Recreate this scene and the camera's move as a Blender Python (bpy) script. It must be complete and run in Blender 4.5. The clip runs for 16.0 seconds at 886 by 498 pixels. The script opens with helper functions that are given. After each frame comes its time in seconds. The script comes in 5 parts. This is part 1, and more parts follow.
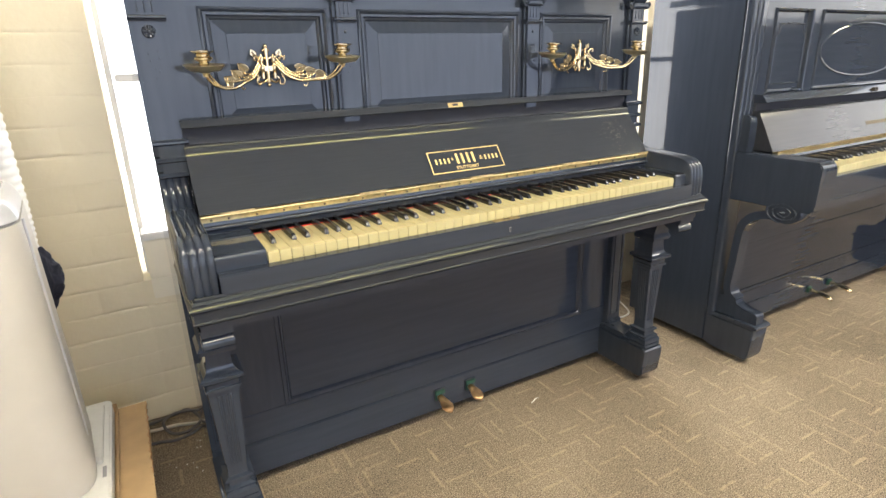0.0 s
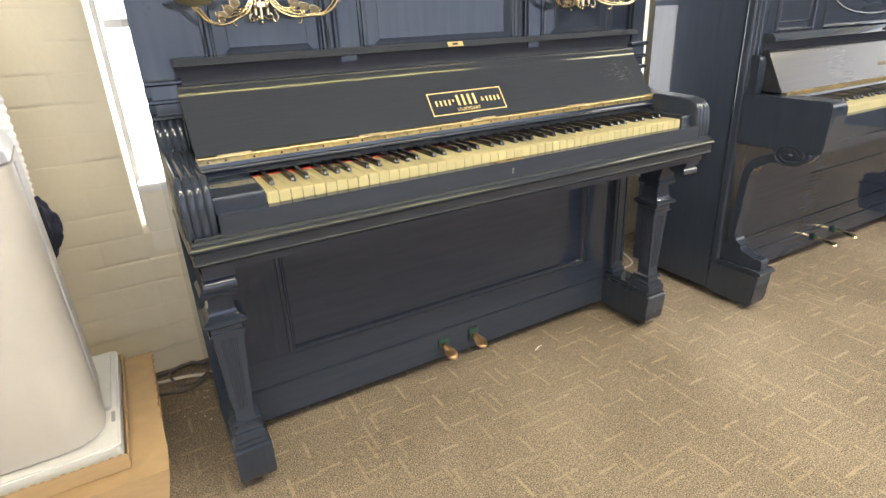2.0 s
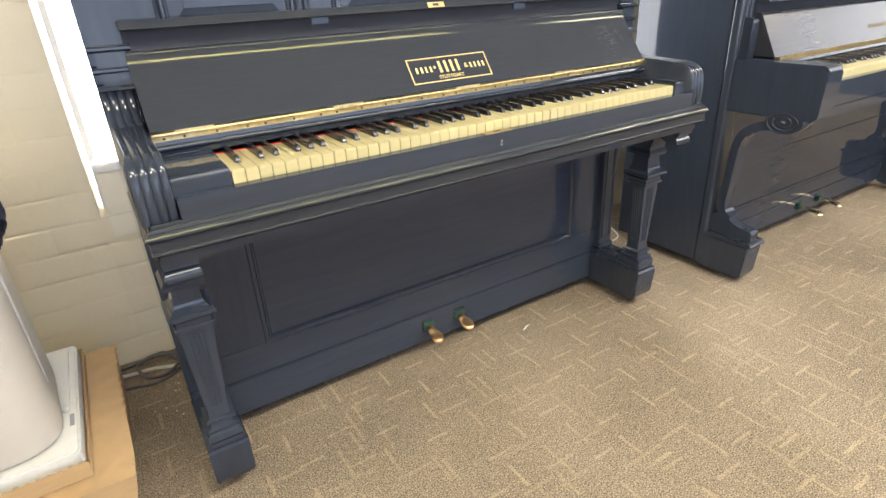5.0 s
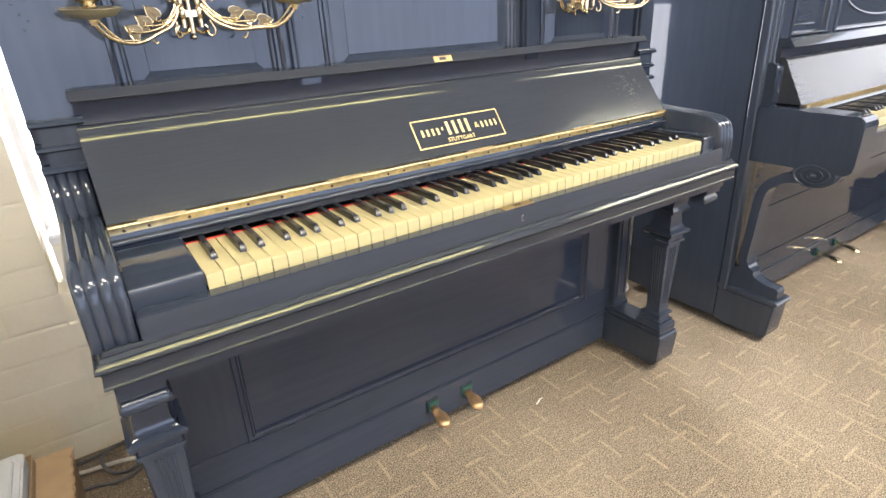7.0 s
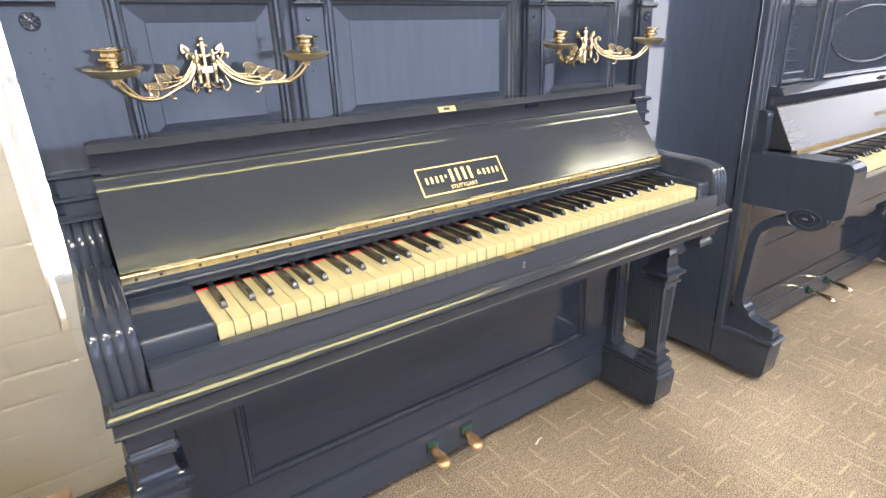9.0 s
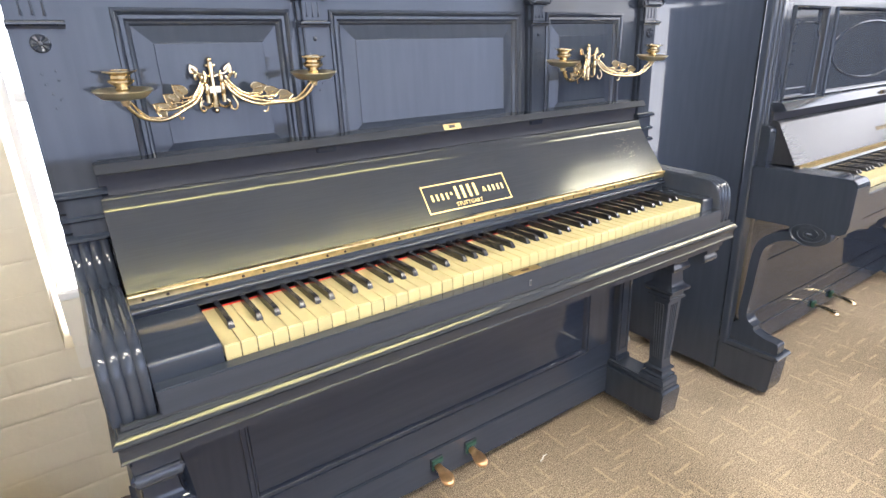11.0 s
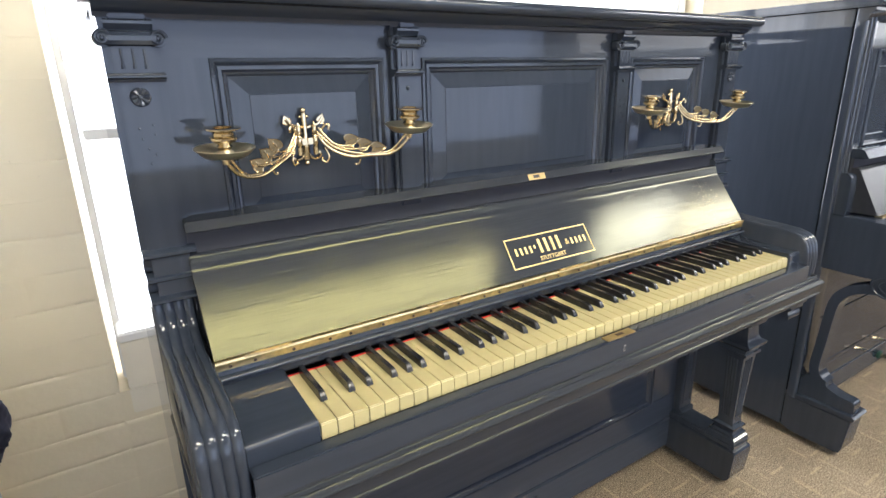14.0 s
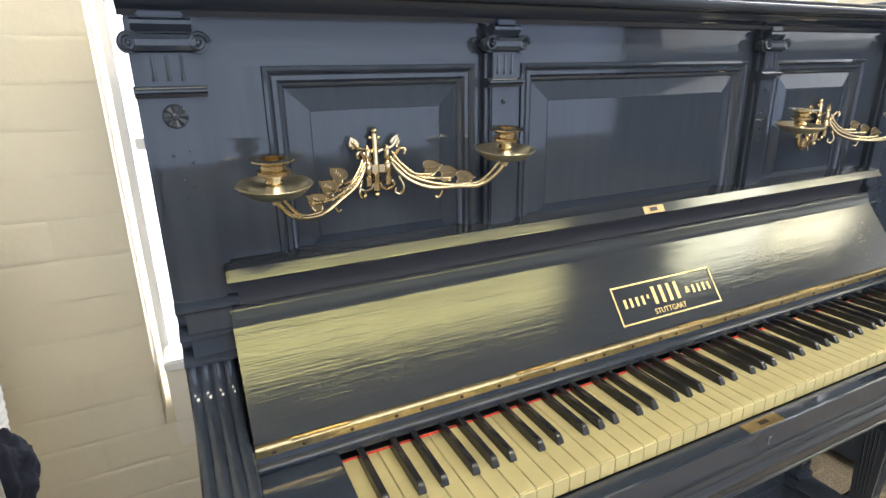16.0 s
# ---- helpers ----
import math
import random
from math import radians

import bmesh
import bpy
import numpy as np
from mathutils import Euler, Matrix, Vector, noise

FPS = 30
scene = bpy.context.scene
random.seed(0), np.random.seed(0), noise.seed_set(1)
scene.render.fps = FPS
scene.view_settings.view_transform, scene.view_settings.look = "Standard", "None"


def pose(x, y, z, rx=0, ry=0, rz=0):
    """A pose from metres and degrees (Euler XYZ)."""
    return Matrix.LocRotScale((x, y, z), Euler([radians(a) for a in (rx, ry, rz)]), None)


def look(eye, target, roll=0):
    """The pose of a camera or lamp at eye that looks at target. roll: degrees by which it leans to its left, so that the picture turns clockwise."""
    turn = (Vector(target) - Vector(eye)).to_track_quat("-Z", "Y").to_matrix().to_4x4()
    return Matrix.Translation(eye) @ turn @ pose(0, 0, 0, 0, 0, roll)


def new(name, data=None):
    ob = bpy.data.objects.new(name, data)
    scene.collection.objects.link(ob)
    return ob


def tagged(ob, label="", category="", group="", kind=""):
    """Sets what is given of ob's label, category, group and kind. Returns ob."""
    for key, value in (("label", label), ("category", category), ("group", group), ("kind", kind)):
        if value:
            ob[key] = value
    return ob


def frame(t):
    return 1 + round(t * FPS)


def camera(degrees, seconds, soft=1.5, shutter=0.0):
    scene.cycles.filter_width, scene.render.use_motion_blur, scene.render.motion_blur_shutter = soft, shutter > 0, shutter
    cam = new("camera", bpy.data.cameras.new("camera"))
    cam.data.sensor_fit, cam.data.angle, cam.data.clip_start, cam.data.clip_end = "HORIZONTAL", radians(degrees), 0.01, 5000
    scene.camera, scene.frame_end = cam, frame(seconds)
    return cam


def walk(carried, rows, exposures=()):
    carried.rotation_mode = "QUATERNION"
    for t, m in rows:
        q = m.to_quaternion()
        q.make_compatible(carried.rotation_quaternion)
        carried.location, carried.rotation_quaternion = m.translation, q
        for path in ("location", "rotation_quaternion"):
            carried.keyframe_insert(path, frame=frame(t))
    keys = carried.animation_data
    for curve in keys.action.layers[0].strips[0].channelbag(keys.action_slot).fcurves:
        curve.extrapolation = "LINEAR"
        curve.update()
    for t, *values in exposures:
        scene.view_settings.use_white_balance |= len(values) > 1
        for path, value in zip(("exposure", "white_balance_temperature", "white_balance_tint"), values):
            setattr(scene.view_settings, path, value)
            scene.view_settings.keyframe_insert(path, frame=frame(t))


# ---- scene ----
cam = camera(77.5, 16.0)
PATH = [
    (0, (-0.198, -1.059, 1.086), (0.725, 0.597, 0.449), -1.8),
    (0.5, (-0.199, -1.059, 1.069), (0.72, 0.595, 0.42), -1.9),
    (1, (-0.198, -1.058, 1.056), (0.709, 0.588, 0.37), -2.5),
    (1.5, (-0.2, -1.058, 1.046), (0.694, 0.577, 0.319), -3.0),
    (2, (-0.202, -1.058, 1.032), (0.69, 0.564, 0.276), -2.8),
    (2.5, (-0.201, -1.06, 1.021), (0.695, 0.549, 0.241), -2.5),
    (3, (-0.201, -1.059, 1.014), (0.695, 0.536, 0.205), -2.5),
    (3.2, (-0.202, -1.059, 1.01), (0.696, 0.528, 0.189), -2.6),
    (5.3, (-0.157, -0.923, 1.011), (0.799, 0.617, 0.165), -3.1),
    (5.5, (-0.132, -0.886, 1.028), (0.835, 0.648, 0.185), -3.1),
    (6, (-0.107, -0.84, 1.048), (0.869, 0.702, 0.23), -3.2),
    (6.5, (-0.103, -0.795, 1.055), (0.879, 0.754, 0.256), -3.1),
    (7, (-0.103, -0.771, 1.067), (0.9, 0.772, 0.284), -3.0),
    (7.5, (-0.105, -0.769, 1.082), (0.92, 0.768, 0.318), -2.9),
    (8, (-0.112, -0.768, 1.094), (0.921, 0.774, 0.348), -2.8),
    (8.5, (-0.12, -0.768, 1.107), (0.917, 0.784, 0.389), -2.6),
    (9, (-0.119, -0.769, 1.111), (0.922, 0.791, 0.417), -2.3),
    (11.5, (-0.131, -0.75, 1.128), (0.919, 0.82, 0.472), -2.3),
    (12, (-0.145, -0.739, 1.132), (0.905, 0.831, 0.474), -2.2),
    (12.5, (-0.161, -0.72, 1.137), (0.889, 0.85, 0.48), -2.2),
    (13, (-0.188, -0.691, 1.151), (0.865, 0.884, 0.512), -2.0),
    (13.5, (-0.215, -0.658, 1.173), (0.838, 0.932, 0.568), -1.4),
    (14, (-0.193, -0.617, 1.181), (0.826, 0.996, 0.584), -1.3),
    (14.5, (-0.17, -0.583, 1.19), (0.711, 1.105, 0.578), -1.3),
    (15, (-0.15, -0.539, 1.202), (0.631, 1.194, 0.581), -1.1),
    (15.5, (-0.138, -0.468, 1.202), (0.614, 1.279, 0.584), -1.2),
    (16, (-0.129, -0.421, 1.205), (0.697, 1.293, 0.589), -1.0),
]
walk(cam, [(t, look(eye, target, roll)) for t, eye, target, roll in PATH], exposures=[
    (0, 0.36, 6400, 14), (3.0, 0.33, 6400, 14), (5.5, 0.58, 6100, 16), (7.0, 0.70, 6000, 18), (9.0, 0.77, 6000, 19),
    (12.0, 0.70, 6000, 19), (13.5, 0.37, 5950, 16), (14.5, 0.12, 6050, 14), (16.0, 0.04, 6050, 13)])

# world, sun and large lights
world = bpy.data.worlds.new("sky")
scene.world = world
world.use_nodes = True
wn = world.node_tree.nodes
sky = wn.new("ShaderNodeTexSky")
sky.sky_type, sky.sun_disc = "NISHITA", False
sky.sun_elevation, sky.sun_rotation = radians(40), radians(200)
wn["Background"].inputs["Strength"].default_value = 0.12
world.node_tree.links.new(sky.outputs[0], wn["Background"].inputs["Color"])
sun = new("sun", bpy.data.lights.new("sun", "SUN"))
sun.data.energy, sun.data.angle, sun.data.color = 1.0, radians(10), (1.0, 0.95, 0.88)
sun.matrix_basis = look((2.0, 8.0, 6.0), (0.5, 0.8, 0.8))
tagged(sun, "soft daylight behind the window", "sun", kind="structure")


def area(name, place, target, w, h, watts, colour):
    ob = new(name, bpy.data.lights.new(name, "AREA"))
    ob.data.shape, ob.data.size, ob.data.size_y = "RECTANGLE", w, h
    ob.data.energy, ob.data.color = watts, colour
    ob.matrix_basis = look(place, target)
    return tagged(ob, "added area lamp", "light", kind="structure")


CEIL = 2.7
WALL_Y = 0.78                      # face of the brick wall
BACK_Y, LEFT_X, RIGHT_X = -5.2, -2.4, 5.6


# The first lamp is added blue fill; its reflection in black polish imitates haze.
area("blue_fill_back", (1.6, BACK_Y + 0.12, 1.44), (1.6, 0, 1.3), 7.8, 2.2, 76, (0.63, 0.75, 1.0))
area("window_light_side", (RIGHT_X - 0.05, -2.0, 1.92), (2.0, -1.0, 0.3), 4.2, 1.1, 24, (1.0, 0.97, 0.9))
area("window_light_1", (0.8, WALL_Y + 0.16, 1.4), (0.8, -3, 0.9), 2.0, 1.6, 30, (0.95, 0.97, 1.0))


# materials
def mat(name):
    m = bpy.data.materials.new(name)
    m.use_nodes = True
    return m, m.node_tree, m.node_tree.nodes["Principled BSDF"]


def nd(t, kind, **kw):
    n = t.nodes.new(kind)
    for k, v in kw.items():
        if k == "op":
            n.operation = v
        elif k == "blend":
            n.blend_type = v
        elif k == "dtype":
            n.data_type = v
        else:
            n.inputs[k.replace("_", " ")].default_value = v
    return n


def math_(t, op, a, b=None, c=None):
    n = t.nodes.new("ShaderNodeMath")
    n.operation = op
    for i, v in enumerate((a, b, c)):
        if v is None:
            continue
        if isinstance(v, (int, float)):
            n.inputs[i].default_value = v
        else:
            t.links.new(v, n.inputs[i])
    return n.outputs[0]


def ramp(t, fac, stops):
    n = t.nodes.new("ShaderNodeValToRGB")
    e = n.color_ramp.elements
    e[0].position, e[0].color = stops[0][0], (*stops[0][1], 1)
    e[1].position, e[1].color = stops[-1][0], (*stops[-1][1], 1)
    for p, c in stops[1:-1]:
        x = e.new(p)
        x.color = (*c, 1)
    t.links.new(fac, n.inputs[0])
    return n.outputs[0]


def coords(t, scale=(1, 1, 1), kind="Object"):
    c = t.nodes.new("ShaderNodeTexCoord")
    m = t.nodes.new("ShaderNodeMapping")
    m.inputs["Scale"].default_value = scale
    t.links.new(c.outputs[kind], m.inputs[0])
    return m.outputs[0]


def noise_(t, vec, scale, detail=4.0, rough=0.5):
    n = nd(t, "ShaderNodeTexNoise", Scale=scale, Detail=detail, Roughness=rough)
    t.links.new(vec, n.inputs["Vector"])
    return n.outputs[0]


def bump(t, height, b, strength, distance=0.002):
    n = nd(t, "ShaderNodeBump", Strength=strength, Distance=distance)
    t.links.new(height, n.inputs["Height"])
    t.links.new(n.outputs[0], b.inputs["Normal"])


def simple(name, base, rough, metal=0.0, var=0.25, scale=30, bumpy=0.0, stretch=(1, 1, 1), coat=0.0, spec=0.5):
    """A surface of one main colour with fine and coarse variation."""
    m, t, b = mat(name)
    v = coords(t, stretch)
    f = math_(t, "ADD", math_(t, "MULTIPLY", noise_(t, v, scale), 0.6), math_(t, "MULTIPLY", noise_(t, v, scale * 0.13, 3), 0.4))
    lo = tuple(c * (1 - var) for c in base)
    hi = tuple(min(1, c * (1 + var)) for c in base)
    t.links.new(ramp(t, f, [(0.3, lo), (0.7, hi)]), b.inputs["Base Color"])
    r = math_(t, "MULTIPLY_ADD", f, rough * 0.5, rough * 0.75)
    t.links.new(r, b.inputs["Roughness"])
    b.inputs["Metallic"].default_value = metal
    b.inputs["Coat Weight"].default_value = coat
    b.inputs["Coat Roughness"].default_value = 0.06
    b.inputs["Specular IOR Level"].default_value = spec
    if bumpy:
        bump(t, f, b, bumpy)
    return m


def lacquer(name, base, rough, grain, coat, dull=0.0, tint=(1, 1, 1), spec=0.5, relief=0.0, scuff=None):
    """Ebonised wood: black polish over a grain that runs along x or z, with worn, duller patches."""
    m, t, b = mat(name)
    v = coords(t, grain)
    g = noise_(t, v, 1.0, 2, 0.5)
    w = noise_(t, coords(t), 7.0, 5, 0.65)
    colour = ramp(t, g, [(0.3, tuple(c * 0.94 for c in base)), (0.7, tuple(c * 1.08 for c in base))])
    r = math_(t, "MULTIPLY_ADD", math_(t, "MULTIPLY", g, w), dull + 0.06, rough)
    if scuff:
        # pale scratches gathered in one rubbed spot
        tc = t.nodes.new("ShaderNodeTexCoord")
        far = nd(t, "ShaderNodeVectorMath", op="DISTANCE")
        t.links.new(tc.outputs["Object"], far.inputs[0])
        far.inputs[1].default_value = scuff
        near = math_(t, "SUBTRACT", 1.0, math_(t, "MULTIPLY", far.outputs["Value"], 11.0))
        marks = noise_(t, coords(t, (70, 420, 420)), 1.0, 3, 0.6)
        mask = math_(t, "GREATER_THAN", math_(t, "ADD", marks, math_(t, "MULTIPLY", near, 0.16)), 0.73)
        mask = math_(t, "MULTIPLY", mask, math_(t, "GREATER_THAN", near, 0.0))
        mixer = nd(t, "ShaderNodeMix", dtype="RGBA")
        t.links.new(math_(t, "MULTIPLY", mask, 0.2), mixer.inputs["Factor"])
        t.links.new(colour, mixer.inputs["A"])
        mixer.inputs["B"].default_value = (0.34, 0.32, 0.30, 1)
        colour = mixer.outputs["Result"]
        r = math_(t, "MULTIPLY_ADD", mask, 0.3, r)
    t.links.new(colour, b.inputs["Base Color"])
    t.links.new(r, b.inputs["Roughness"])
    b.inputs["Specular IOR Level"].default_value = spec
    b.inputs["Coat Weight"].default_value = coat
    b.inputs["Coat Roughness"].default_value = 0.03
    b.inputs["Specular Tint"].default_value = (*tint, 1)
    wave = noise_(t, coords(t), 3.0, 2, 0.5)
    streak = noise_(t, coords(t, tuple(c * 0.22 for c in grain)), 1.0, 3, 0.6)
    bump(t, math_(t, "ADD", math_(t, "MULTIPLY", math_(t, "ADD", g, math_(t, "MULTIPLY", streak, 0.8)), 0.008 + relief * 0.5), math_(t, "MULTIPLY", wave, 0.5)), b, 0.35, 0.0006)
    return m


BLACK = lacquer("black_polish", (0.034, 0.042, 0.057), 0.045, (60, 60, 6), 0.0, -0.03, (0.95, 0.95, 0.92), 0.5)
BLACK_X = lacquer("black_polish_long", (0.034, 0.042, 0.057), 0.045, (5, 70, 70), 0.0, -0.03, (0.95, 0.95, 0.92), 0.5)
FALL = lacquer("worn_black_polish", (0.035, 0.039, 0.048), 0.06, (13, 460, 460), 0.0, 0.14, (1.0, 0.96, 0.42), 0.24, 1.1, (1.125, 0.197, 0.868))
FALL_B = lacquer("satin_black_polish", (0.036, 0.038, 0.044), 0.2, (5, 120, 120), 0.05, 0.05, (1.0, 0.98, 0.88), 0.36)
BRASS = simple("polished_brass", (0.66, 0.54, 0.33), 0.16, 1.0, 0.12, 60)
BRASS_P = simple("polished_brass_pan", (0.74, 0.64, 0.43), 0.30, 1.0, 0.15, 60)
BRASS_D = simple("tarnished_brass", (0.20, 0.155, 0.085), 0.45, 1.0, 0.25, 300, 0.1)
BRASS_L = simple("dull_brass", (0.46, 0.35, 0.17), 0.5, 1.0, 0.2, 120, 0.05)
BRASS_W = simple("worn_brass", (0.80, 0.62, 0.30), 0.34, 1.0, 0.25, 90, 0.05)
GOLD = simple("gold_leaf", (0.80, 0.60, 0.26), 0.42, 0.6, 0.15, 200)
IVORY = simple("yellowed_ivory", (0.55, 0.475, 0.235), 0.32, 0, 0.06, 14, 0, (1, 4, 1))
EBONY = simple("ebony", (0.022, 0.022, 0.024), 0.24, 0, 0.3, 60, 0.05, (4, 1, 4))
RED = simple("red_felt", (0.55, 0.03, 0.02), 0.9, 0, 0.3, 300, 0.2)
PEDAL_M = simple("coppery_brass", (0.74, 0.47, 0.24), 0.34, 1.0, 0.2, 80, 0.05)
GREEN = simple("green_felt", (0.012, 0.055, 0.032), 0.9, 0, 0.3, 300, 0.2)
DARK = simple("dark_stained_wood", (0.03, 0.032, 0.04), 0.7)
IRON = simple("dark_iron", (0.08, 0.05, 0.035), 0.5, 0.7, 0.4, 90)
CARD = simple("brown_cardboard", (0.41, 0.275, 0.135), 0.8, 0, 0.12, 26, 0.05, (1, 1, 14))
CARD_IN = simple("raw_cardboard_edge", (0.36, 0.21, 0.1), 0.9, 0, 0.25, 120, 0.2)
FOAM = simple("white_polystyrene", (0.61, 0.60, 0.55), 0.75, 0, 0.05, 400, 0.15)
PLASTIC = simple("white_plastic", (0.52, 0.485, 0.415), 0.42, 0, 0.03, 20)
PLASTIC_G = simple("grey_plastic", (0.24, 0.23, 0.23), 0.4, 0, 0.1, 200, 0.05)
SILVER = simple("silver_plastic", (0.6, 0.6, 0.6), 0.3, 0.3, 0.05, 50)
HOSE = simple("white_hose", (0.74, 0.725, 0.67), 0.45, 0, 0.05, 40)
CLOTH = simple("navy_cloth", (0.016, 0.018, 0.032), 0.95, 0, 0.4, 160, 0.4)
CABLE_G = simple("grey_cable", (0.11, 0.10, 0.095), 0.6, 0, 0.2, 60)
CABLE_W = simple("white_cable", (0.6, 0.56, 0.46), 0.5, 0, 0.1, 60)
FRAME_W = simple("white_gloss_paint", (0.80, 0.79, 0.75), 0.35, 0, 0.04, 12, 0.03)
APRON = simple("warm_white_paint", (0.84, 0.78, 0.64), 0.5, 0, 0.04, 12, 0.05)
CREAM = simple("cream_wall_paint", (0.66, 0.62, 0.53), 0.7, 0, 0.06, 9, 0.15)
# Ceiling grey is set dark so that the fallboard reflects little of it.
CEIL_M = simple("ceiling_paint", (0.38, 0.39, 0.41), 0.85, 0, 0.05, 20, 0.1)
DEBRIS = simple("plaster_crumbs", (0.7, 0.68, 0.62), 0.9)


def brick_paint():
    m, t, b = mat("painted_brick")
    v = coords(t)
    f = noise_(t, v, 38, 6, 0.6)
    big = noise_(t, v, 4.5, 3)
    o = t.nodes.new("ShaderNodeObjectInfo")
    k = math_(t, "ADD", math_(t, "MULTIPLY", big, 0.9), math_(t, "MULTIPLY", o.outputs["Random"], 0.1))
    c = ramp(t, k, [(0.25, (0.78, 0.69, 0.50)), (0.75, (0.83, 0.75, 0.56))])
    d = nd(t, "ShaderNodeMix", dtype="RGBA")
    d.inputs["B"].default_value = (0.42, 0.36, 0.25, 1)
    t.links.new(math_(t, "MULTIPLY", math_(t, "GREATER_THAN", noise_(t, v, 15, 8, 0.7), 0.72), 0.6), d.inputs["Factor"])
    t.links.new(c, d.inputs["A"])
    t.links.new(d.outputs["Result"], b.inputs["Base Color"])
    b.inputs["Roughness"].default_value = 0.55
    bump(t, math_(t, "ADD", math_(t, "MULTIPLY", f, 0.4), big), b, 0.4, 0.006)
    return m


def carpet():
    """Heathered brown loop pile with short straw-coloured dashes woven along both directions."""
    m, t, b = mat("carpet_loop_pile")
    c = t.nodes.new("ShaderNodeTexCoord")
    wob = nd(t, "ShaderNodeTexNoise", Scale=70.0, Detail=3.0)
    t.links.new(c.outputs["Object"], wob.inputs["Vector"])
    off = nd(t, "ShaderNodeVectorMath", op="MULTIPLY_ADD")
    t.links.new(wob.outputs["Color"], off.inputs[0])
    off.inputs[1].default_value = (0.007, 0.007, 0)
    t.links.new(c.outputs["Object"], off.inputs[2])
    xyz = t.nodes.new("ShaderNodeSeparateXYZ")
    t.links.new(off.outputs[0], xyz.inputs[0])
    X, Y = xyz.outputs[0], xyz.outputs[1]

    def hash2(a, bb, s):
        n = t.nodes.new("ShaderNodeTexWhiteNoise")
        n.noise_dimensions = "3D"
        q = t.nodes.new("ShaderNodeCombineXYZ")
        t.links.new(a, q.inputs[0])
        t.links.new(bb, q.inputs[1])
        q.inputs[2].default_value = s
        t.links.new(q.outputs[0], n.inputs["Vector"])
        return n.outputs["Value"]

    def dashes(u, v, row_h, length, seed, share):
        vs = math_(t, "DIVIDE", v, row_h)
        row = math_(t, "FLOOR", vs)
        vf = math_(t, "SUBTRACT", vs, row)
        zero = math_(t, "MULTIPLY", row, 0.0)
        us = math_(t, "ADD", math_(t, "DIVIDE", u, length), math_(t, "MULTIPLY", hash2(row, zero, seed), 9.0))
        cell = math_(t, "FLOOR", us)
        uf = math_(t, "SUBTRACT", us, cell)
        h, h2 = hash2(cell, row, seed + 1), hash2(cell, row, seed + 2)
        centre = math_(t, "MULTIPLY_ADD", h2, 0.7, 0.15)
        near = math_(t, "LESS_THAN", math_(t, "ABSOLUTE", math_(t, "SUBTRACT", vf, centre)), 0.0042 / row_h)
        span = math_(t, "LESS_THAN", uf, math_(t, "MULTIPLY_ADD", h, 0.5, 0.35))
        some = math_(t, "LESS_THAN", hash2(cell, row, seed + 3), share)
        return math_(t, "MULTIPLY", math_(t, "MULTIPLY", near, span), math_(t, "MULTIPLY", some, math_(t, "MULTIPLY_ADD", h2, 0.5, 0.5)))

    def weave(size, seed, half):
        """One dash in each square, turned by a quarter from square to square."""
        xs, ys = math_(t, "DIVIDE", X, size), math_(t, "DIVIDE", Y, size)
        cx, cy = math_(t, "FLOOR", xs), math_(t, "FLOOR", ys)
        fx, fy = math_(t, "SUBTRACT", xs, cx), math_(t, "SUBTRACT", ys, cy)
        turn = math_(t, "FLOORED_MODULO", math_(t, "ADD", cx, cy), 2.0)
        diff = math_(t, "SUBTRACT", fy, fx)
        u, v = math_(t, "MULTIPLY_ADD", diff, turn, fx), math_(t, "SUBTRACT", fy, math_(t, "MULTIPLY", diff, turn))
        h, h2, h3 = hash2(cx, cy, seed), hash2(cx, cy, seed + 1), hash2(cx, cy, seed + 2)
        near = math_(t, "LESS_THAN", math_(t, "ABSOLUTE", math_(t, "SUBTRACT", v, math_(t, "MULTIPLY_ADD", h, 0.8, 0.1))), half / size)
        span = math_(t, "MULTIPLY", math_(t, "GREATER_THAN", u, math_(t, "MULTIPLY", h2, 0.24)), math_(t, "LESS_THAN", u, math_(t, "MULTIPLY_ADD", h3, -0.24, 1.0)))
        return math_(t, "MULTIPLY", math_(t, "MULTIPLY", near, span), math_(t, "MULTIPLY_ADD", h3, 0.4, 0.6))

    d = weave(0.098, 1.0, 0.0041)
    d = math_(t, "MAXIMUM", d, math_(t, "MULTIPLY", math_(t, "MAXIMUM", dashes(X, Y, 0.07, 0.17, 21.0, 0.3), dashes(Y, X, 0.07, 0.17, 31.0, 0.3)), 0.7))
    fine = nd(t, "ShaderNodeTexNoise", Scale=290.0, Detail=2.0, Roughness=0.6)
    t.links.new(c.outputs["Object"], fine.inputs["Vector"])
    mid = nd(t, "ShaderNodeTexNoise", Scale=60.0, Detail=5.0, Roughness=0.7)
    t.links.new(c.outputs["Object"], mid.inputs["Vector"])
    big = nd(t, "ShaderNodeTexNoise", Scale=2.2, Detail=3.0)
    t.links.new(c.outputs["Object"], big.inputs["Vector"])
    f = math_(t, "ADD", math_(t, "MULTIPLY", fine.outputs[0], 0.72), math_(t, "ADD", math_(t, "MULTIPLY", mid.outputs[0], 0.15), math_(t, "MULTIPLY", big.outputs[0], 0.13)))
    col = ramp(t, f, [(0.39, (0.085, 0.066, 0.046)), (0.5, (0.235, 0.186, 0.126)), (0.61, (0.42, 0.340, 0.236))])
    mx = nd(t, "ShaderNodeMix", dtype="RGBA")
    d = math_(t, "MULTIPLY", d, math_(t, "MULTIPLY_ADD", mid.outputs[0], 1.6, 0.2))
    t.links.new(math_(t, "MULTIPLY", d, 0.40), mx.inputs["Factor"])
    t.links.new(col, mx.inputs["A"])
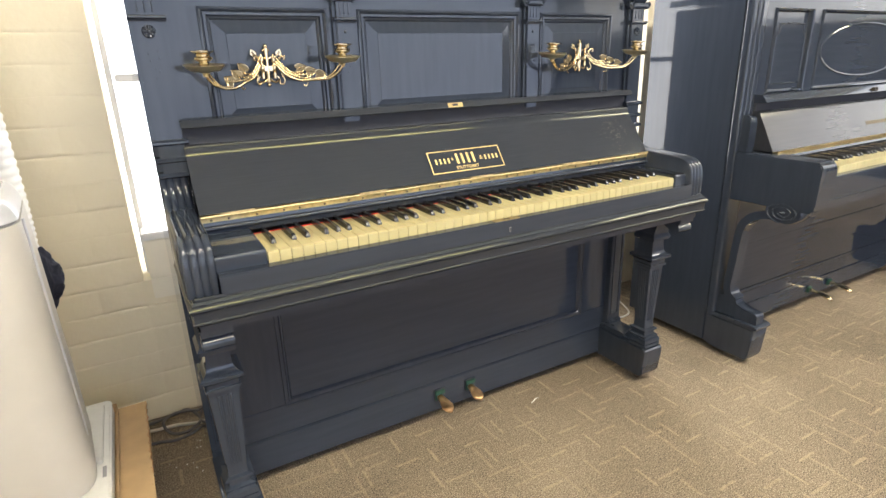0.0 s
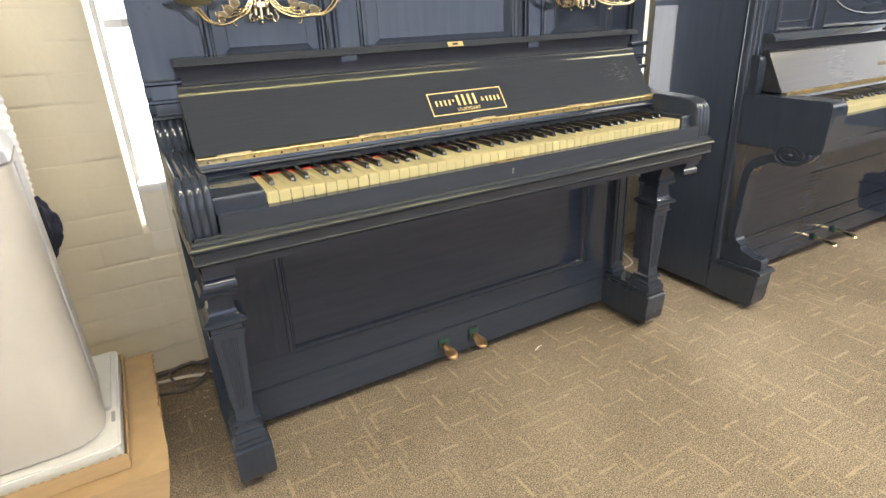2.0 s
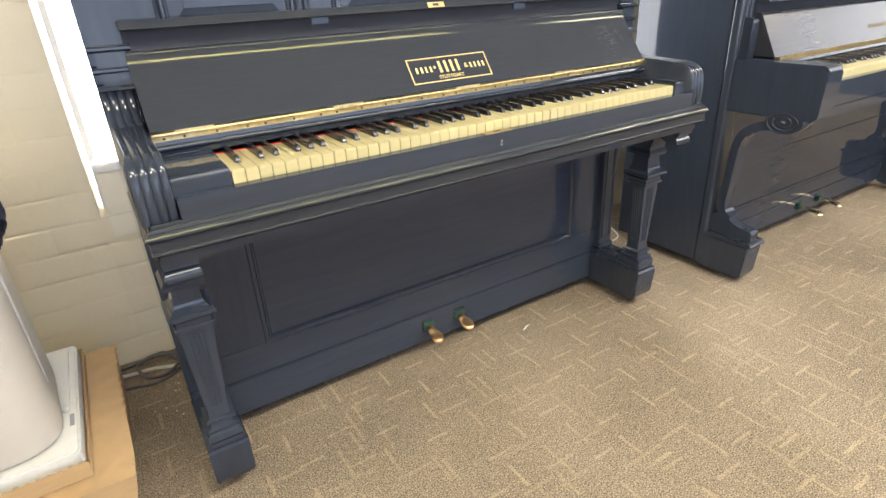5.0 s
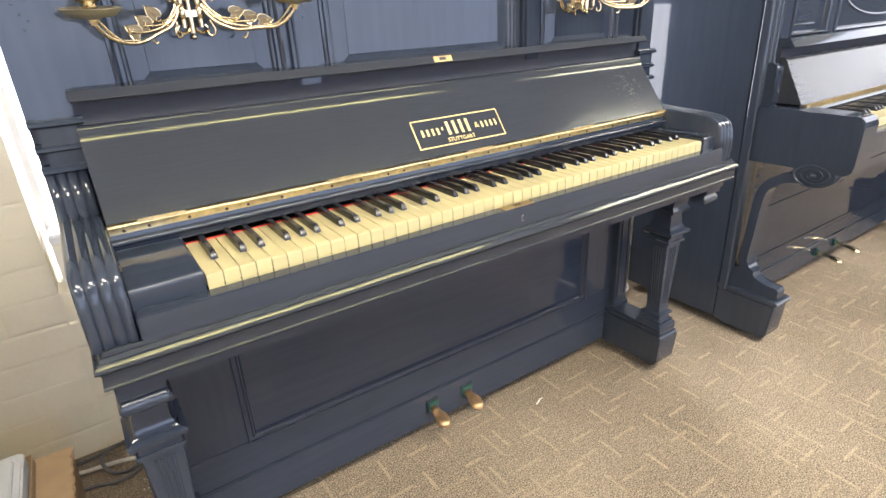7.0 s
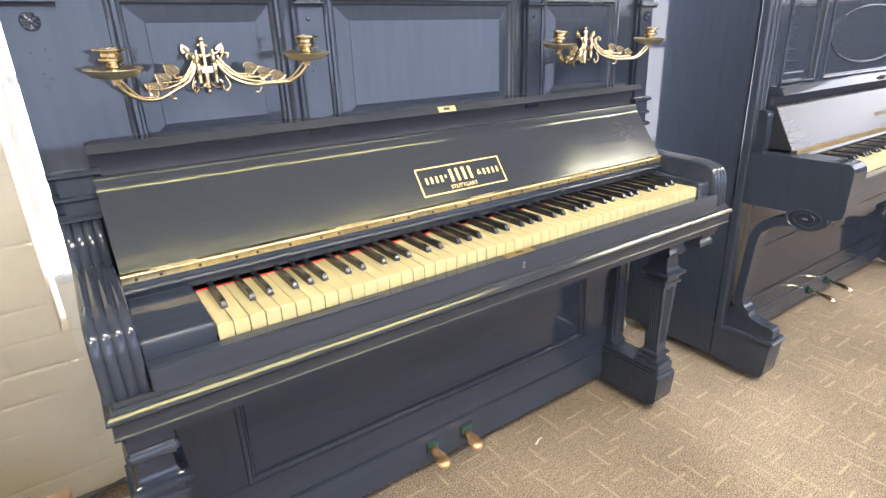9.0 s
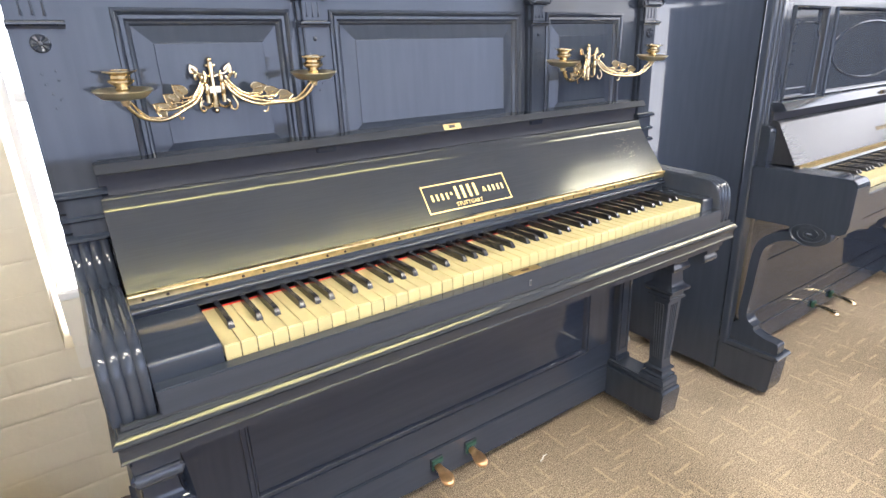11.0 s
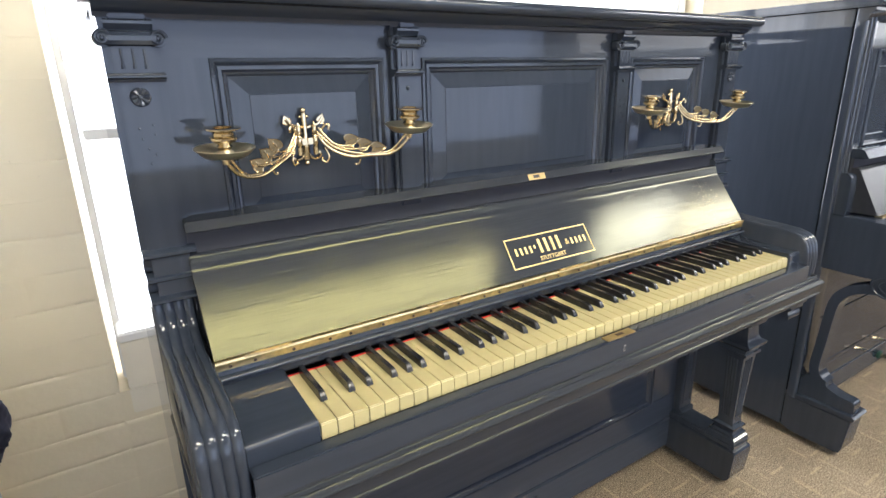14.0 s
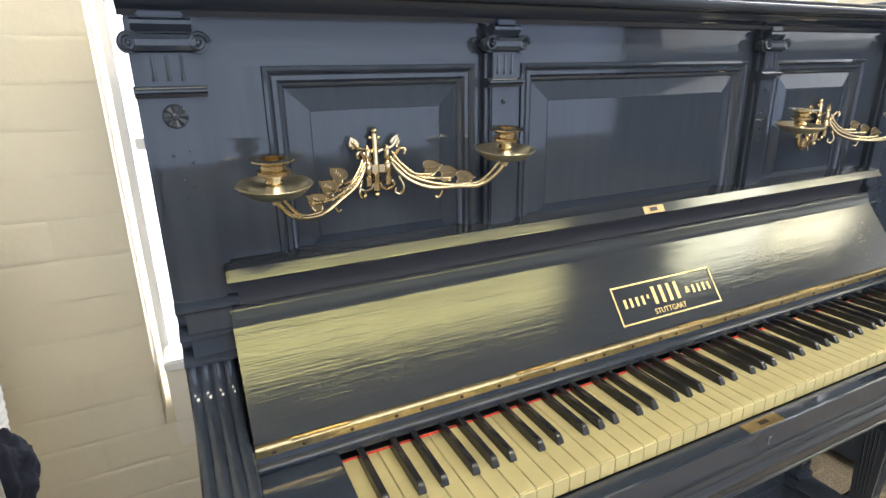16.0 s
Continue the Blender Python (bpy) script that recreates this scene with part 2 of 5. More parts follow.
    mx.inputs["B"].default_value = (0.50, 0.395, 0.24, 1)
    t.links.new(mx.outputs["Result"], b.inputs["Base Color"])
    b.inputs["Roughness"].default_value = 0.95
    b.inputs["Specular IOR Level"].default_value = 0.15
    bump(t, math_(t, "ADD", f, math_(t, "MULTIPLY", d, 0.4)), b, 0.6, 0.004)
    return m


BRICK, CARPET = brick_paint(), carpet()


def glow(name, colour, strength):
    m, t, b = mat(name)
    b.inputs["Base Color"].default_value = (*colour, 1)
    b.inputs["Emission Color"].default_value = (*colour, 1)
    b.inputs["Emission Strength"].default_value = strength
    return m


DIFFUSER_Y = glow("yellowed_diffuser", (1.0, 0.93, 0.72), 27.0)
DIFFUSER_W = glow("white_diffuser", (1.0, 0.98, 0.94), 29.0)
DAYLIGHT = glow("overcast_daylight", (0.96, 0.98, 1.0), 2.4)
# Glow of the blue sheet added behind the far wall's opening.
BLUE_FILL = glow("blue_fill_glow", (0.72, 0.80, 1.0), 0.5)
DAYLIGHT_E = glow("grey_daylight", (0.9, 0.95, 1.0), 0.4)


# mesh helpers
def thing(name, x, y, z, label, category, group="", kind=""):
    ob = new(name)
    ob.matrix_basis = Matrix.Translation((x, y, z))
    return tagged(ob, label, category, group, kind)


def part(name, bm, material, parent=None, label="", smooth=35):
    me = bpy.data.meshes.new(name)
    bmesh.ops.recalc_face_normals(bm, faces=bm.faces)
    if smooth:
        for f in bm.faces:
            f.smooth = True
        for e in bm.edges:
            if len(e.link_faces) == 2 and e.calc_face_angle(0) > radians(smooth):
                e.smooth = False
    bm.to_mesh(me)
    bm.free()
    me.materials.append(material)
    ob = new(name, me)
    if parent is not None:
        ob.parent = parent
        if parent.type == "EMPTY":
            ob.matrix_parent_inverse = parent.matrix_basis.inverted()
    if label:
        ob["label"] = label
    return ob


def box(x0, x1, y0, y1, z0, z1, bevel=0.002, bm=None, seg=2):
    own = bm is None
    tmp = bmesh.new()
    bmesh.ops.create_cube(tmp, size=1)
    for v in tmp.verts:
        v.co = Vector((x0 + (x1 - x0) * (v.co.x + 0.5), y0 + (y1 - y0) * (v.co.y + 0.5), z0 + (z1 - z0) * (v.co.z + 0.5)))
    if bevel:
        bmesh.ops.bevel(tmp, geom=tmp.edges[:], offset=bevel, segments=seg, affect="EDGES")
    if own:
        return tmp
    return join(bm, tmp)


def join(bm, other):
    me = bpy.data.meshes.new("tmp")
    other.to_mesh(me)
    other.free()
    bm.from_mesh(me)
    bpy.data.meshes.remove(me)
    return bm


def prism(profile, a, b, axis="x", bevel=0.0, bm=None):
    """A profile drawn out along an axis: (y, z) along x, (x, z) along y, (x, y) along z."""
    tmp = bmesh.new()

    def at(p, s):
        return {"x": (s, p[0], p[1]), "y": (p[0], s, p[1]), "z": (p[0], p[1], s)}[axis]

    rings = [[tmp.verts.new(at(p, s)) for p in profile] for s in (a, b)]
    n = len(profile)
    for i in range(n):
        tmp.faces.new((rings[0][i], rings[0][(i + 1) % n], rings[1][(i + 1) % n], rings[1][i]))
    tmp.faces.new(rings[0])
    tmp.faces.new(rings[1])
    if bevel:
        ends = [e for e in tmp.edges if all(len(f.verts) == 4 for f in e.link_faces) is False]
        bmesh.ops.bevel(tmp, geom=ends, offset=bevel, segments=2, affect="EDGES")
    return tmp if bm is None else join(bm, tmp)


def arc(cx, cy, r, a0, a1, n=6):
    return [(cx + r * math.cos(radians(a0 + (a1 - a0) * i / n)), cy + r * math.sin(radians(a0 + (a1 - a0) * i / n))) for i in range(n + 1)]


def stack(cx, cy, levels, bm=None):
    """A square turned form: levels of (z, half width in x, half width in y)."""
    tmp = bmesh.new()
    rings = [[tmp.verts.new((cx + sx * hx, cy + sy * hy, z)) for sx, sy in ((-1, -1), (1, -1), (1, 1), (-1, 1))] for z, hx, hy in levels]
    for r0, r1 in zip(rings, rings[1:]):
        for i in range(4):
            tmp.faces.new((r0[i], r0[(i + 1) % 4], r1[(i + 1) % 4], r1[i]))
    tmp.faces.new(rings[0])
    tmp.faces.new(rings[-1])
    return tmp if bm is None else join(bm, tmp)


def lathe(levels, m=None, n=24, bm=None):
    """A round form: levels of (radius, z), at the pose m."""
    tmp = bmesh.new()
    rings = []
    for r, z in levels:
        rings.append([tmp.verts.new((r * math.cos(2 * math.pi * i / n), r * math.sin(2 * math.pi * i / n), z)) for i in range(n)])
    for r0, r1 in zip(rings, rings[1:]):
        for i in range(n):
            tmp.faces.new((r0[i], r0[(i + 1) % n], r1[(i + 1) % n], r1[i]))
    tmp.faces.new(rings[0])
    tmp.faces.new(rings[-1])
    if m is not None:
        bmesh.ops.transform(tmp, matrix=m, verts=tmp.verts)
    return tmp if bm is None else join(bm, tmp)


def smooth_path(pts, n=6):
    """Catmull-Rom through points."""
    pts = [Vector(p) for p in pts]
    out = []
    for i in range(len(pts) - 1):
        p0, p1, p2, p3 = pts[max(i - 1, 0)], pts[i], pts[i + 1], pts[min(i + 2, len(pts) - 1)]
        for k in range(n):
            s = k / n
            out.append(0.5 * (2 * p1 + (p2 - p0) * s + (2 * p0 - 5 * p1 + 4 * p2 - p3) * s * s + (3 * p1 - p0 - 3 * p2 + p3) * s ** 3))
    return out + [pts[-1]]


def tube(pts, radius, n=10, bm=None, flat=1.0):
    """A tube along points; radius: one, or one a point."""
    tmp = bmesh.new()
    pts = [Vector(p) for p in pts]
    rad = radius if isinstance(radius, (list, tuple)) else [radius] * len(pts)
    side = None
    rings = []
    for i, p in enumerate(pts):
        d = (pts[min(i + 1, len(pts) - 1)] - pts[max(i - 1, 0)]).normalized()
        if side is None:
            side = d.orthogonal().normalized()
        side = (side - d * side.dot(d)).normalized()
        up = d.cross(side)
        rings.append([tmp.verts.new(p + rad[i] * (math.cos(2 * math.pi * k / n) * side + flat * math.sin(2 * math.pi * k / n) * up)) for k in range(n)])
    for r0, r1 in zip(rings, rings[1:]):
        for k in range(n):
            tmp.faces.new((r0[k], r0[(k + 1) % n], r1[(k + 1) % n], r1[k]))
    tmp.faces.new(rings[0])
    tmp.faces.new(rings[-1])
    return tmp if bm is None else join(bm, tmp)


def picture_frame(x0, x1, z0, z1, profile, bm=None):
    """A mitred moulding round a rectangle in a wall that faces -y. profile: (inset, y)."""
    tmp = bmesh.new()
    rings = []
    for d, y in profile:
        rings.append([tmp.verts.new(p) for p in ((x0 + d, y, z0 + d), (x1 - d, y, z0 + d), (x1 - d, y, z1 - d), (x0 + d, y, z1 - d))])
    for r0, r1 in zip(rings, rings[1:]):
        for k in range(4):
            tmp.faces.new((r0[k], r0[(k + 1) % 4], r1[(k + 1) % 4], r1[k]))
    return tmp if bm is None else join(bm, tmp)


def rounded(x0, x1, y0, y1, r, n=6):
    return (arc(x1 - r, y1 - r, r, 0, 90, n) + arc(x0 + r, y1 - r, r, 90, 180, n) + arc(x0 + r, y0 + r, r, 180, 270, n) + arc(x1 - r, y0 + r, r, 270, 360, n))


# the room
floor = part("floor", box(LEFT_X - 0.2, RIGHT_X + 0.2, BACK_Y - 0.2, WALL_Y + 0.35, -0.12, 0.0, 0), CARPET)
tagged(floor, "brown heathered loop-pile carpet with straw-coloured dashes", "carpet", kind="structure")
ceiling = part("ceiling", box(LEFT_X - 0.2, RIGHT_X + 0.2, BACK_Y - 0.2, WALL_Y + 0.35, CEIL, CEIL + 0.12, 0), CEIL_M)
tagged(ceiling, "plain grey ceiling, out of view", "ceiling", kind="structure")

WIN_L, WIN_R, WIN_B, WIN_T = -0.232, 1.90, 0.477, 2.35
north = bmesh.new()
for a in ((LEFT_X - 0.2, WIN_L, 0, CEIL), (WIN_R, RIGHT_X + 0.2, 0, CEIL), (WIN_L, WIN_R, 0, WIN_B), (WIN_L, WIN_R, WIN_T, CEIL)):
    box(a[0], a[1], WALL_Y + 0.0014, WALL_Y + 0.33, a[2], a[3], 0, north)
wall_north = part("wall_north", north, BRICK)
tagged(wall_north, "cream-painted brick wall with uneven courses", "wall", kind="structure")
west = part("wall_west", box(LEFT_X - 0.2, LEFT_X, BACK_Y, WALL_Y + 0.012, 0, CEIL, 0), CREAM)
tagged(west, "plain cream-painted side wall", "wall", kind="structure")
EW = (-4.2, 0.2, 1.35, 2.5)
east = bmesh.new()
for a in ((BACK_Y, EW[0], 0, CEIL), (EW[1], WALL_Y + 0.012, 0, CEIL), (EW[0], EW[1], 0, EW[2]), (EW[0], EW[1], EW[3], CEIL)):
    box(RIGHT_X, RIGHT_X + 0.2, a[0], a[1], a[2], a[3], 0, east)
east = part("wall_east", east, CREAM)
tagged(east, "plain cream-painted side wall with a broad window", "wall", kind="structure")
# Added dark board, unseen: it keeps the second piano's panel reflections dark.
part("dado", box(RIGHT_X - 0.03, RIGHT_X - 0.001, BACK_Y, WALL_Y - 0.01, 0.001, 1.33, 0.004), DARK, east, "dark board added out of view to darken the second piano's reflections")
back = part("backdrop_east", box(RIGHT_X + 1.0, RIGHT_X + 1.02, EW[0] - 1, EW[1] + 1, 0, 3.5, 0), DAYLIGHT_E)
tagged(back, "white daylight outside the side window", "backdrop", kind="structure")
# Far window widened to the whole wall; its blue reflection stands in for haze.
SW = (-2.3, 5.5, 0.30, 2.58)
south = bmesh.new()
for a in ((LEFT_X - 0.2, SW[0], 0, CEIL), (SW[1], RIGHT_X + 0.2, 0, CEIL), (SW[0], SW[1], 0, SW[2]), (SW[0], SW[1], SW[3], CEIL)):
    box(a[0], a[1], BACK_Y - 0.2, BACK_Y, a[2], a[3], 0, south)
wall_south = part("wall_south", south, CREAM)
tagged(wall_south, "plain cream-painted wall with a window widened over it for blue fill", "wall", kind="structure")
back = part("backdrop_south", box(SW[0] - 1, SW[1] + 1, BACK_Y - 1.2, BACK_Y - 1.18, 0, 3.5, 0), BLUE_FILL)
tagged(back, "pale blue glowing sheet added behind the far window", "backdrop", kind="structure")
back = part("backdrop_north", box(WIN_L - 1.5, WIN_R + 1.5, WALL_Y + 1.1, WALL_Y + 1.12, -0.2, 3.4, 0), DAYLIGHT)
tagged(back, "white daylight outside the window", "backdrop", kind="structure")

# window behind the pianos
window = thing("window_1", WIN_L, WALL_Y + 0.1, WIN_B, "white-painted timber window, glaring with daylight, behind the black piano", "window", kind="structure")
WF = WALL_Y + 0.07
FX0 = WIN_L + 0.014
part("stile", box(FX0, FX0 + 0.016, WF, WF + 0.05, WIN_B, WIN_T, 0.003), FRAME_W, window)
part("stile", box(WIN_R - 0.06, WIN_R - 0.01, WF, WF + 0.05, WIN_B, WIN_T, 0.003), FRAME_W, window)
part("mullion", box(0.78, 0.83, WF, WF + 0.05, 0.629, WIN_T, 0.003), FRAME_W, window)
part("rail", box(FX0 + 0.022, WIN_R - 0.06, WF, WF + 0.05, WIN_T - 0.05, WIN_T, 0.003), FRAME_W, window)
part("glazing_bar", box(FX0 + 0.022, WIN_R - 0.06, WF + 0.004, WF + 0.04, 1.062, 1.085, 0.003), FRAME_W, window)
part("glazing_bar", box(FX0 + 0.022, WIN_R - 0.06, WF + 0.004, WF + 0.04, 1.50, 1.523, 0.003), FRAME_W, window)
part("sill", box(-0.214, WIN_R - 0.06, WALL_Y - 0.016, WF + 0.06, 0.606, 0.629, 0.004), FRAME_W, window)
apron = box(-0.211, WIN_R - 0.06, WALL_Y - 0.009, WF + 0.03, WIN_B + 0.004, 0.606, 0.003)
box(-0.211, WIN_R - 0.06, WALL_Y - 0.009, WALL_Y - 0.0005, 0.416, WIN_B + 0.006, 0.003, apron)
part("apron_panel", apron, APRON, window, "cream-painted panel under the sill")

# ceiling lights
def ceiling_light(x0, x1, y0, y1, diffuser, label):
    lamp = thing("ceiling_light", (x0 + x1) / 2, (y0 + y1) / 2, CEIL, label, "ceiling light", "ceiling lights")
    part("housing", box(x0 - 0.004, x1 + 0.004, y0 - 0.03, y1 + 0.03, CEIL - 0.05, CEIL, 0.004), FRAME_W, lamp)
    part("diffuser", box(x0, x1, y0, y1, CEIL - 0.075, CEIL - 0.05, 0.006), diffuser, lamp)
    return lamp


# This first light is made up: unseen fill that brightens the left wall.
ceiling_light(-1.62, -0.42, -2.36, -2.0, DIFFUSER_Y, "long out-of-view fluorescent ceiling light with a yellowed diffuser")
ceiling_light(-0.30, 0.893, -1.61, -1.25, DIFFUSER_Y, "long out-of-view fluorescent ceiling light with a yellowed diffuser")
ceiling_light(0.905, 2.08, -1.61, -1.25, DIFFUSER_Y, "long out-of-view fluorescent ceiling light with a yellowed diffuser")
ceiling_light(3.15, 4.05, -1.6, -1.1, DIFFUSER_W, "bright white fluorescent ceiling light")
ceiling_light(4.2, 5.3, -1.61, -1.25, DIFFUSER_Y, "long out-of-view fluorescent ceiling light with a yellowed diffuser")

# the ebonised piano with candle arms
XC = 0.5625
PL, PR = -0.155, 1.280
FACE = 0.262                        # face of the upper frame
piano = thing("upright_piano", XC, 0.4, 0, "antique black-lacquered upright piano with yellowed keys and open fallboard", "piano", "upright pianos")


def mirror(x):
    return 2 * XC - x


def span(a, b, side):
    """A stretch of x on the left half, or its mirror image."""
    return (a, b) if side < 0 else (mirror(b), mirror(a))


for s in (-1, 1):
    a, b = span(PL, PL + 0.03, s)
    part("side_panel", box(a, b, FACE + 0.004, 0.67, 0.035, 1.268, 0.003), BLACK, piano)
part("back_board", box(PL + 0.032, PR - 0.032, 0.64, 0.665, 0.05, 1.265, 0), DARK, piano, "dark back board")
lid = bmesh.new()
prism([(0.69, 1.283)] + arc(0.213, 1.294, 0.011, 270, 90, 6) + [(0.69, 1.305)], PL - 0.02, PR + 0.02, "x", 0.004, lid)
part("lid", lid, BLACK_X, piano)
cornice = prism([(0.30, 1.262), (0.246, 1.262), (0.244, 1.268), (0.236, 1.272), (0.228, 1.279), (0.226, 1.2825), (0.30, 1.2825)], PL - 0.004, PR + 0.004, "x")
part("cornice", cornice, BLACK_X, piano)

# upper frame: rails and stiles round three panels
PAN = [(-0.026, 0.252), (0.325, 0.800), (0.873, 1.151)]
TOPZ, BOTZ = 1.213, 0.955
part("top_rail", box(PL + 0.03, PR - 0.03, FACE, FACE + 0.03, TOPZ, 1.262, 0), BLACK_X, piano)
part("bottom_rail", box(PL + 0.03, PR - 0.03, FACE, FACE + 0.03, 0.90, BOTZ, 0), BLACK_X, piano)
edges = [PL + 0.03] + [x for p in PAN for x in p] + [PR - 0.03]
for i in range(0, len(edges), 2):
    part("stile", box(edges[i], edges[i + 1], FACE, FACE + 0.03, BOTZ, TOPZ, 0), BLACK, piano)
for a, b in PAN:
    m = picture_frame(a, b, BOTZ, TOPZ, [(0, FACE + 0.012), (0, FACE), (0.001, FACE - 0.003), (0.005, FACE - 0.0042), (0.008, FACE - 0.002), (0.0095, FACE + 0.0006),
                                        (0.011, FACE - 0.0012), (0.016, FACE - 0.0012), (0.019, FACE + 0.003), (0.021, FACE + 0.0036), (0.024, FACE + 0.0072), (0.026, FACE + 0.0102)])
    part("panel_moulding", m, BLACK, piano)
    field = picture_frame(a + 0.024, b - 0.024, BOTZ + 0.02, TOPZ - 0.024, [(0, FACE + 0.0096), (0.028, FACE + 0.0042), (0.029, FACE + 0.0032)])
    q = [(a + 0.053, FACE + 0.0032, BOTZ + 0.049), (b - 0.053, FACE + 0.0032, BOTZ + 0.049), (b - 0.053, FACE + 0.0032, TOPZ - 0.053), (a + 0.053, FACE + 0.0032, TOPZ - 0.053)]
    field.faces.new([field.verts.new(p) for p in q])
    bmesh.ops.remove_doubles(field, verts=field.verts, dist=0.0004)
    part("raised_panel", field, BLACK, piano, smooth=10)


def volute(x, y, z, r, bm):
    """A small scroll on a capital's end, turned to the front."""
    pts, rad = [], []
    for i in range(22):
        a = i / 21 * 2.6 * math.pi
        k = r * (1 - 0.75 * i / 21)
        pts.append((x + k * math.cos(a), y - 0.004 * i / 21, z + k * math.sin(a)))
        rad.append(0.0028 * (1 - 0.4 * i / 21))
    tube(pts, rad, 6, bm)
    return lathe([(r * 0.28, -0.002), (r * 0.3, 0.001), (r * 0.15, 0.004)], Matrix.Translation((x, y, z)) @ pose(0, 0, 0, 90, 0, 0), 12, bm)


def pilaster(a, b, foot, full):
    """A flat pilaster with an Ionic capital, a fluted neck, a ledge, a rosette and drops."""
    y, w, c = FACE - 0.016, b - a, (a + b) / 2
    shaft = bmesh.new()
    box(a, b, y + 0.006, FACE + 0.002, foot, 1.262, 0.001, shaft)
    box(a + w * 0.12, b - w * 0.12, y, y + 0.008, foot + 0.004, 1.184, 0.002, shaft)
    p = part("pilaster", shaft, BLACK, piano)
    cap = bmesh.new()
    box(a + 0.012, b - 0.012, y - 0.006, FACE, 1.2605, 1.2665, 0.002, cap)
    prism([(FACE, 1.247), (y - 0.002, 1.247), (y - 0.009, 1.254), (y - 0.009, 1.2575), (y - 0.004, 1.2605), (FACE, 1.2605)], a + 0.006, b - 0.006, "x", 0, cap)
    prism([(FACE, 1.226)] + arc(y - 0.002, 1.2365, 0.0095, 270, 90, 5) + [(FACE, 1.246)], a + 0.004, b - 0.004, "x", 0, cap)
    for sx in (a + 0.002, b - 0.002):
        volute(sx, y - 0.0075, 1.2365, 0.0105, cap)
        lathe([(0.0105, -0.010), (0.0115, -0.004), (0.0105, 0.004)], Matrix.Translation((sx, y, 1.2365)) @ pose(0, 0, 0, 90, 0, 0), 16, cap)
    part("capital", cap, BLACK, p)
    neck = bmesh.new()
    box(a + w * 0.14, b - w * 0.14, y - 0.002, FACE, 1.193, 1.227, 0.001, neck)
    for i in range(3):
        fx = a + w * (0.3 + 0.2 * i)
        tube([(fx, y - 0.0015, 1.224), (fx, y - 0.0015, 1.208), (fx, y - 0.002, 1.199)], [0.0018, 0.0018, 0.0026], 8, neck)
    prism([(FACE, 1.182), (y - 0.004, 1.182), (y - 0.006, 1.186), (y - 0.011, 1.188), (y - 0.011, 1.190), (y - 0.003, 1.194), (FACE, 1.194)], a - 0.001, b + 0.001, "x", 0, neck)
    part("neck", neck, BLACK, p)
    ros = lathe([(0.0125, 0), (0.0128, 0.002), (0.011, 0.0045), (0.007, 0.0045), (0.004, 0.0035), (0.003, 0.006), (0.001, 0.0068)] if full else [(0.004, 0), (0.003, 0.003), (0.001, 0.004)], Matrix.Translation((c, y, 1.163)) @ pose(0, 0, 0, 90, 0, 0), 48)
    if full:
        for v in ros.verts:
            r = math.hypot(v.co.x - c, v.co.z - 1.163)
            if r > 0.0035:
                v.co.y -= 0.0014 * math.cos(8 * math.atan2(v.co.z - 1.163, v.co.x - c)) * r / 0.012
    part("rosette", ros, BLACK, p, "carved rosette")
    drops = bmesh.new()
    for dx, dz in ((-0.008, 1.122), (0.010, 1.126), (-0.006, 1.108), (0.011, 1.113), (0.0, 1.094), (0.008, 1.086), (0.0, 1.074)):
        lathe([(0.0020, 0), (0.0017, 0.0012), (0.0005, 0.0018)], Matrix.Translation((c + dx * w / 0.07, y, dz)) @ pose(0, 0, 0, 90, 0, 0), 8, drops)
    part("carved_drops", drops, BLACK, p)
    if full:
        bands = bmesh.new()
        for z, d in ((0.945, 0.012), (0.908, 0.009), (0.876, 0.013)):
            prism([(FACE, z - 0.006), (y - d + 0.006, z - 0.006), (y - d, z - 0.002), (y - d, z + 0.002), (y - d + 0.005, z + 0.006), (FACE, z + 0.008)], a, b + 0.003, "x", 0, bands)
        box(a + 0.01, b - 0.006, y - 0.006, FACE, 0.912, 0.941, 0.001, bands)
        box(a + 0.012, b - 0.006, y - 0.004, FACE, 0.88, 0.904, 0.001, bands)
        part("base_mouldings", bands, BLACK, p)


pilaster(PL, -0.087, 0.94, True)
pilaster(0.262, 0.315, BOTZ, False)
pilaster(mirror(0.315), mirror(0.262), BOTZ, False)
pilaster(mirror(-0.087), PR, 0.94, True)

# music ledge with its lock plate
ledge = part("ledge", prism([(0.2240, 0.9725), (0.2205, 0.9735), (0.2190, 0.9750), (0.2190, 0.9762), (0.2277, 0.9890), (FACE + 0.01, 0.9925), (FACE + 0.01, 0.972)], -0.096, mirror(-0.096), "x", 0.002), FALL, piano, "", 20)
part("lock_plate", prism([(0.2196, 0.9765), (0.2262, 0.9871), (0.2252, 0.9877), (0.2186, 0.9771)], 0.545, 0.589, "x"), BRASS_L, ledge, "small brass lock plate")
part("slot", prism([(0.2211, 0.9796), (0.2246, 0.9850), (0.2235, 0.9857), (0.2200, 0.9803)], 0.558, 0.574, "x"), DARK, ledge)
part("under_ledge", box(-0.093, mirror(-0.093), 0.2505, 0.263, 0.90, 0.974, 0.001), DARK, piano, "dark recess board under the ledge")

# fallboard, hinge and name board
FB0, FB1 = -0.096, mirror(-0.096)
outer = [(0.148, 0.803), (0.1492, 0.8046), (0.1779, 0.8431), (0.2262, 0.9081), (0.2292, 0.9121), (0.2304, 0.9138), (0.2325, 0.9175), (0.2345, 0.9222), (0.236, 0.927), (0.2367, 0.931), (0.2382, 0.9345), (0.242, 0.937), (0.246, 0.937)]
inner = [(0.2485, 0.932), (0.2485, 0.85), (0.2485, 0.803)]
fall = part("fallboard", prism(outer + inner, FB0, FB1, "x", 0.0015), FALL, piano, "open fallboard in worn black polish with a gilt maker's plate")


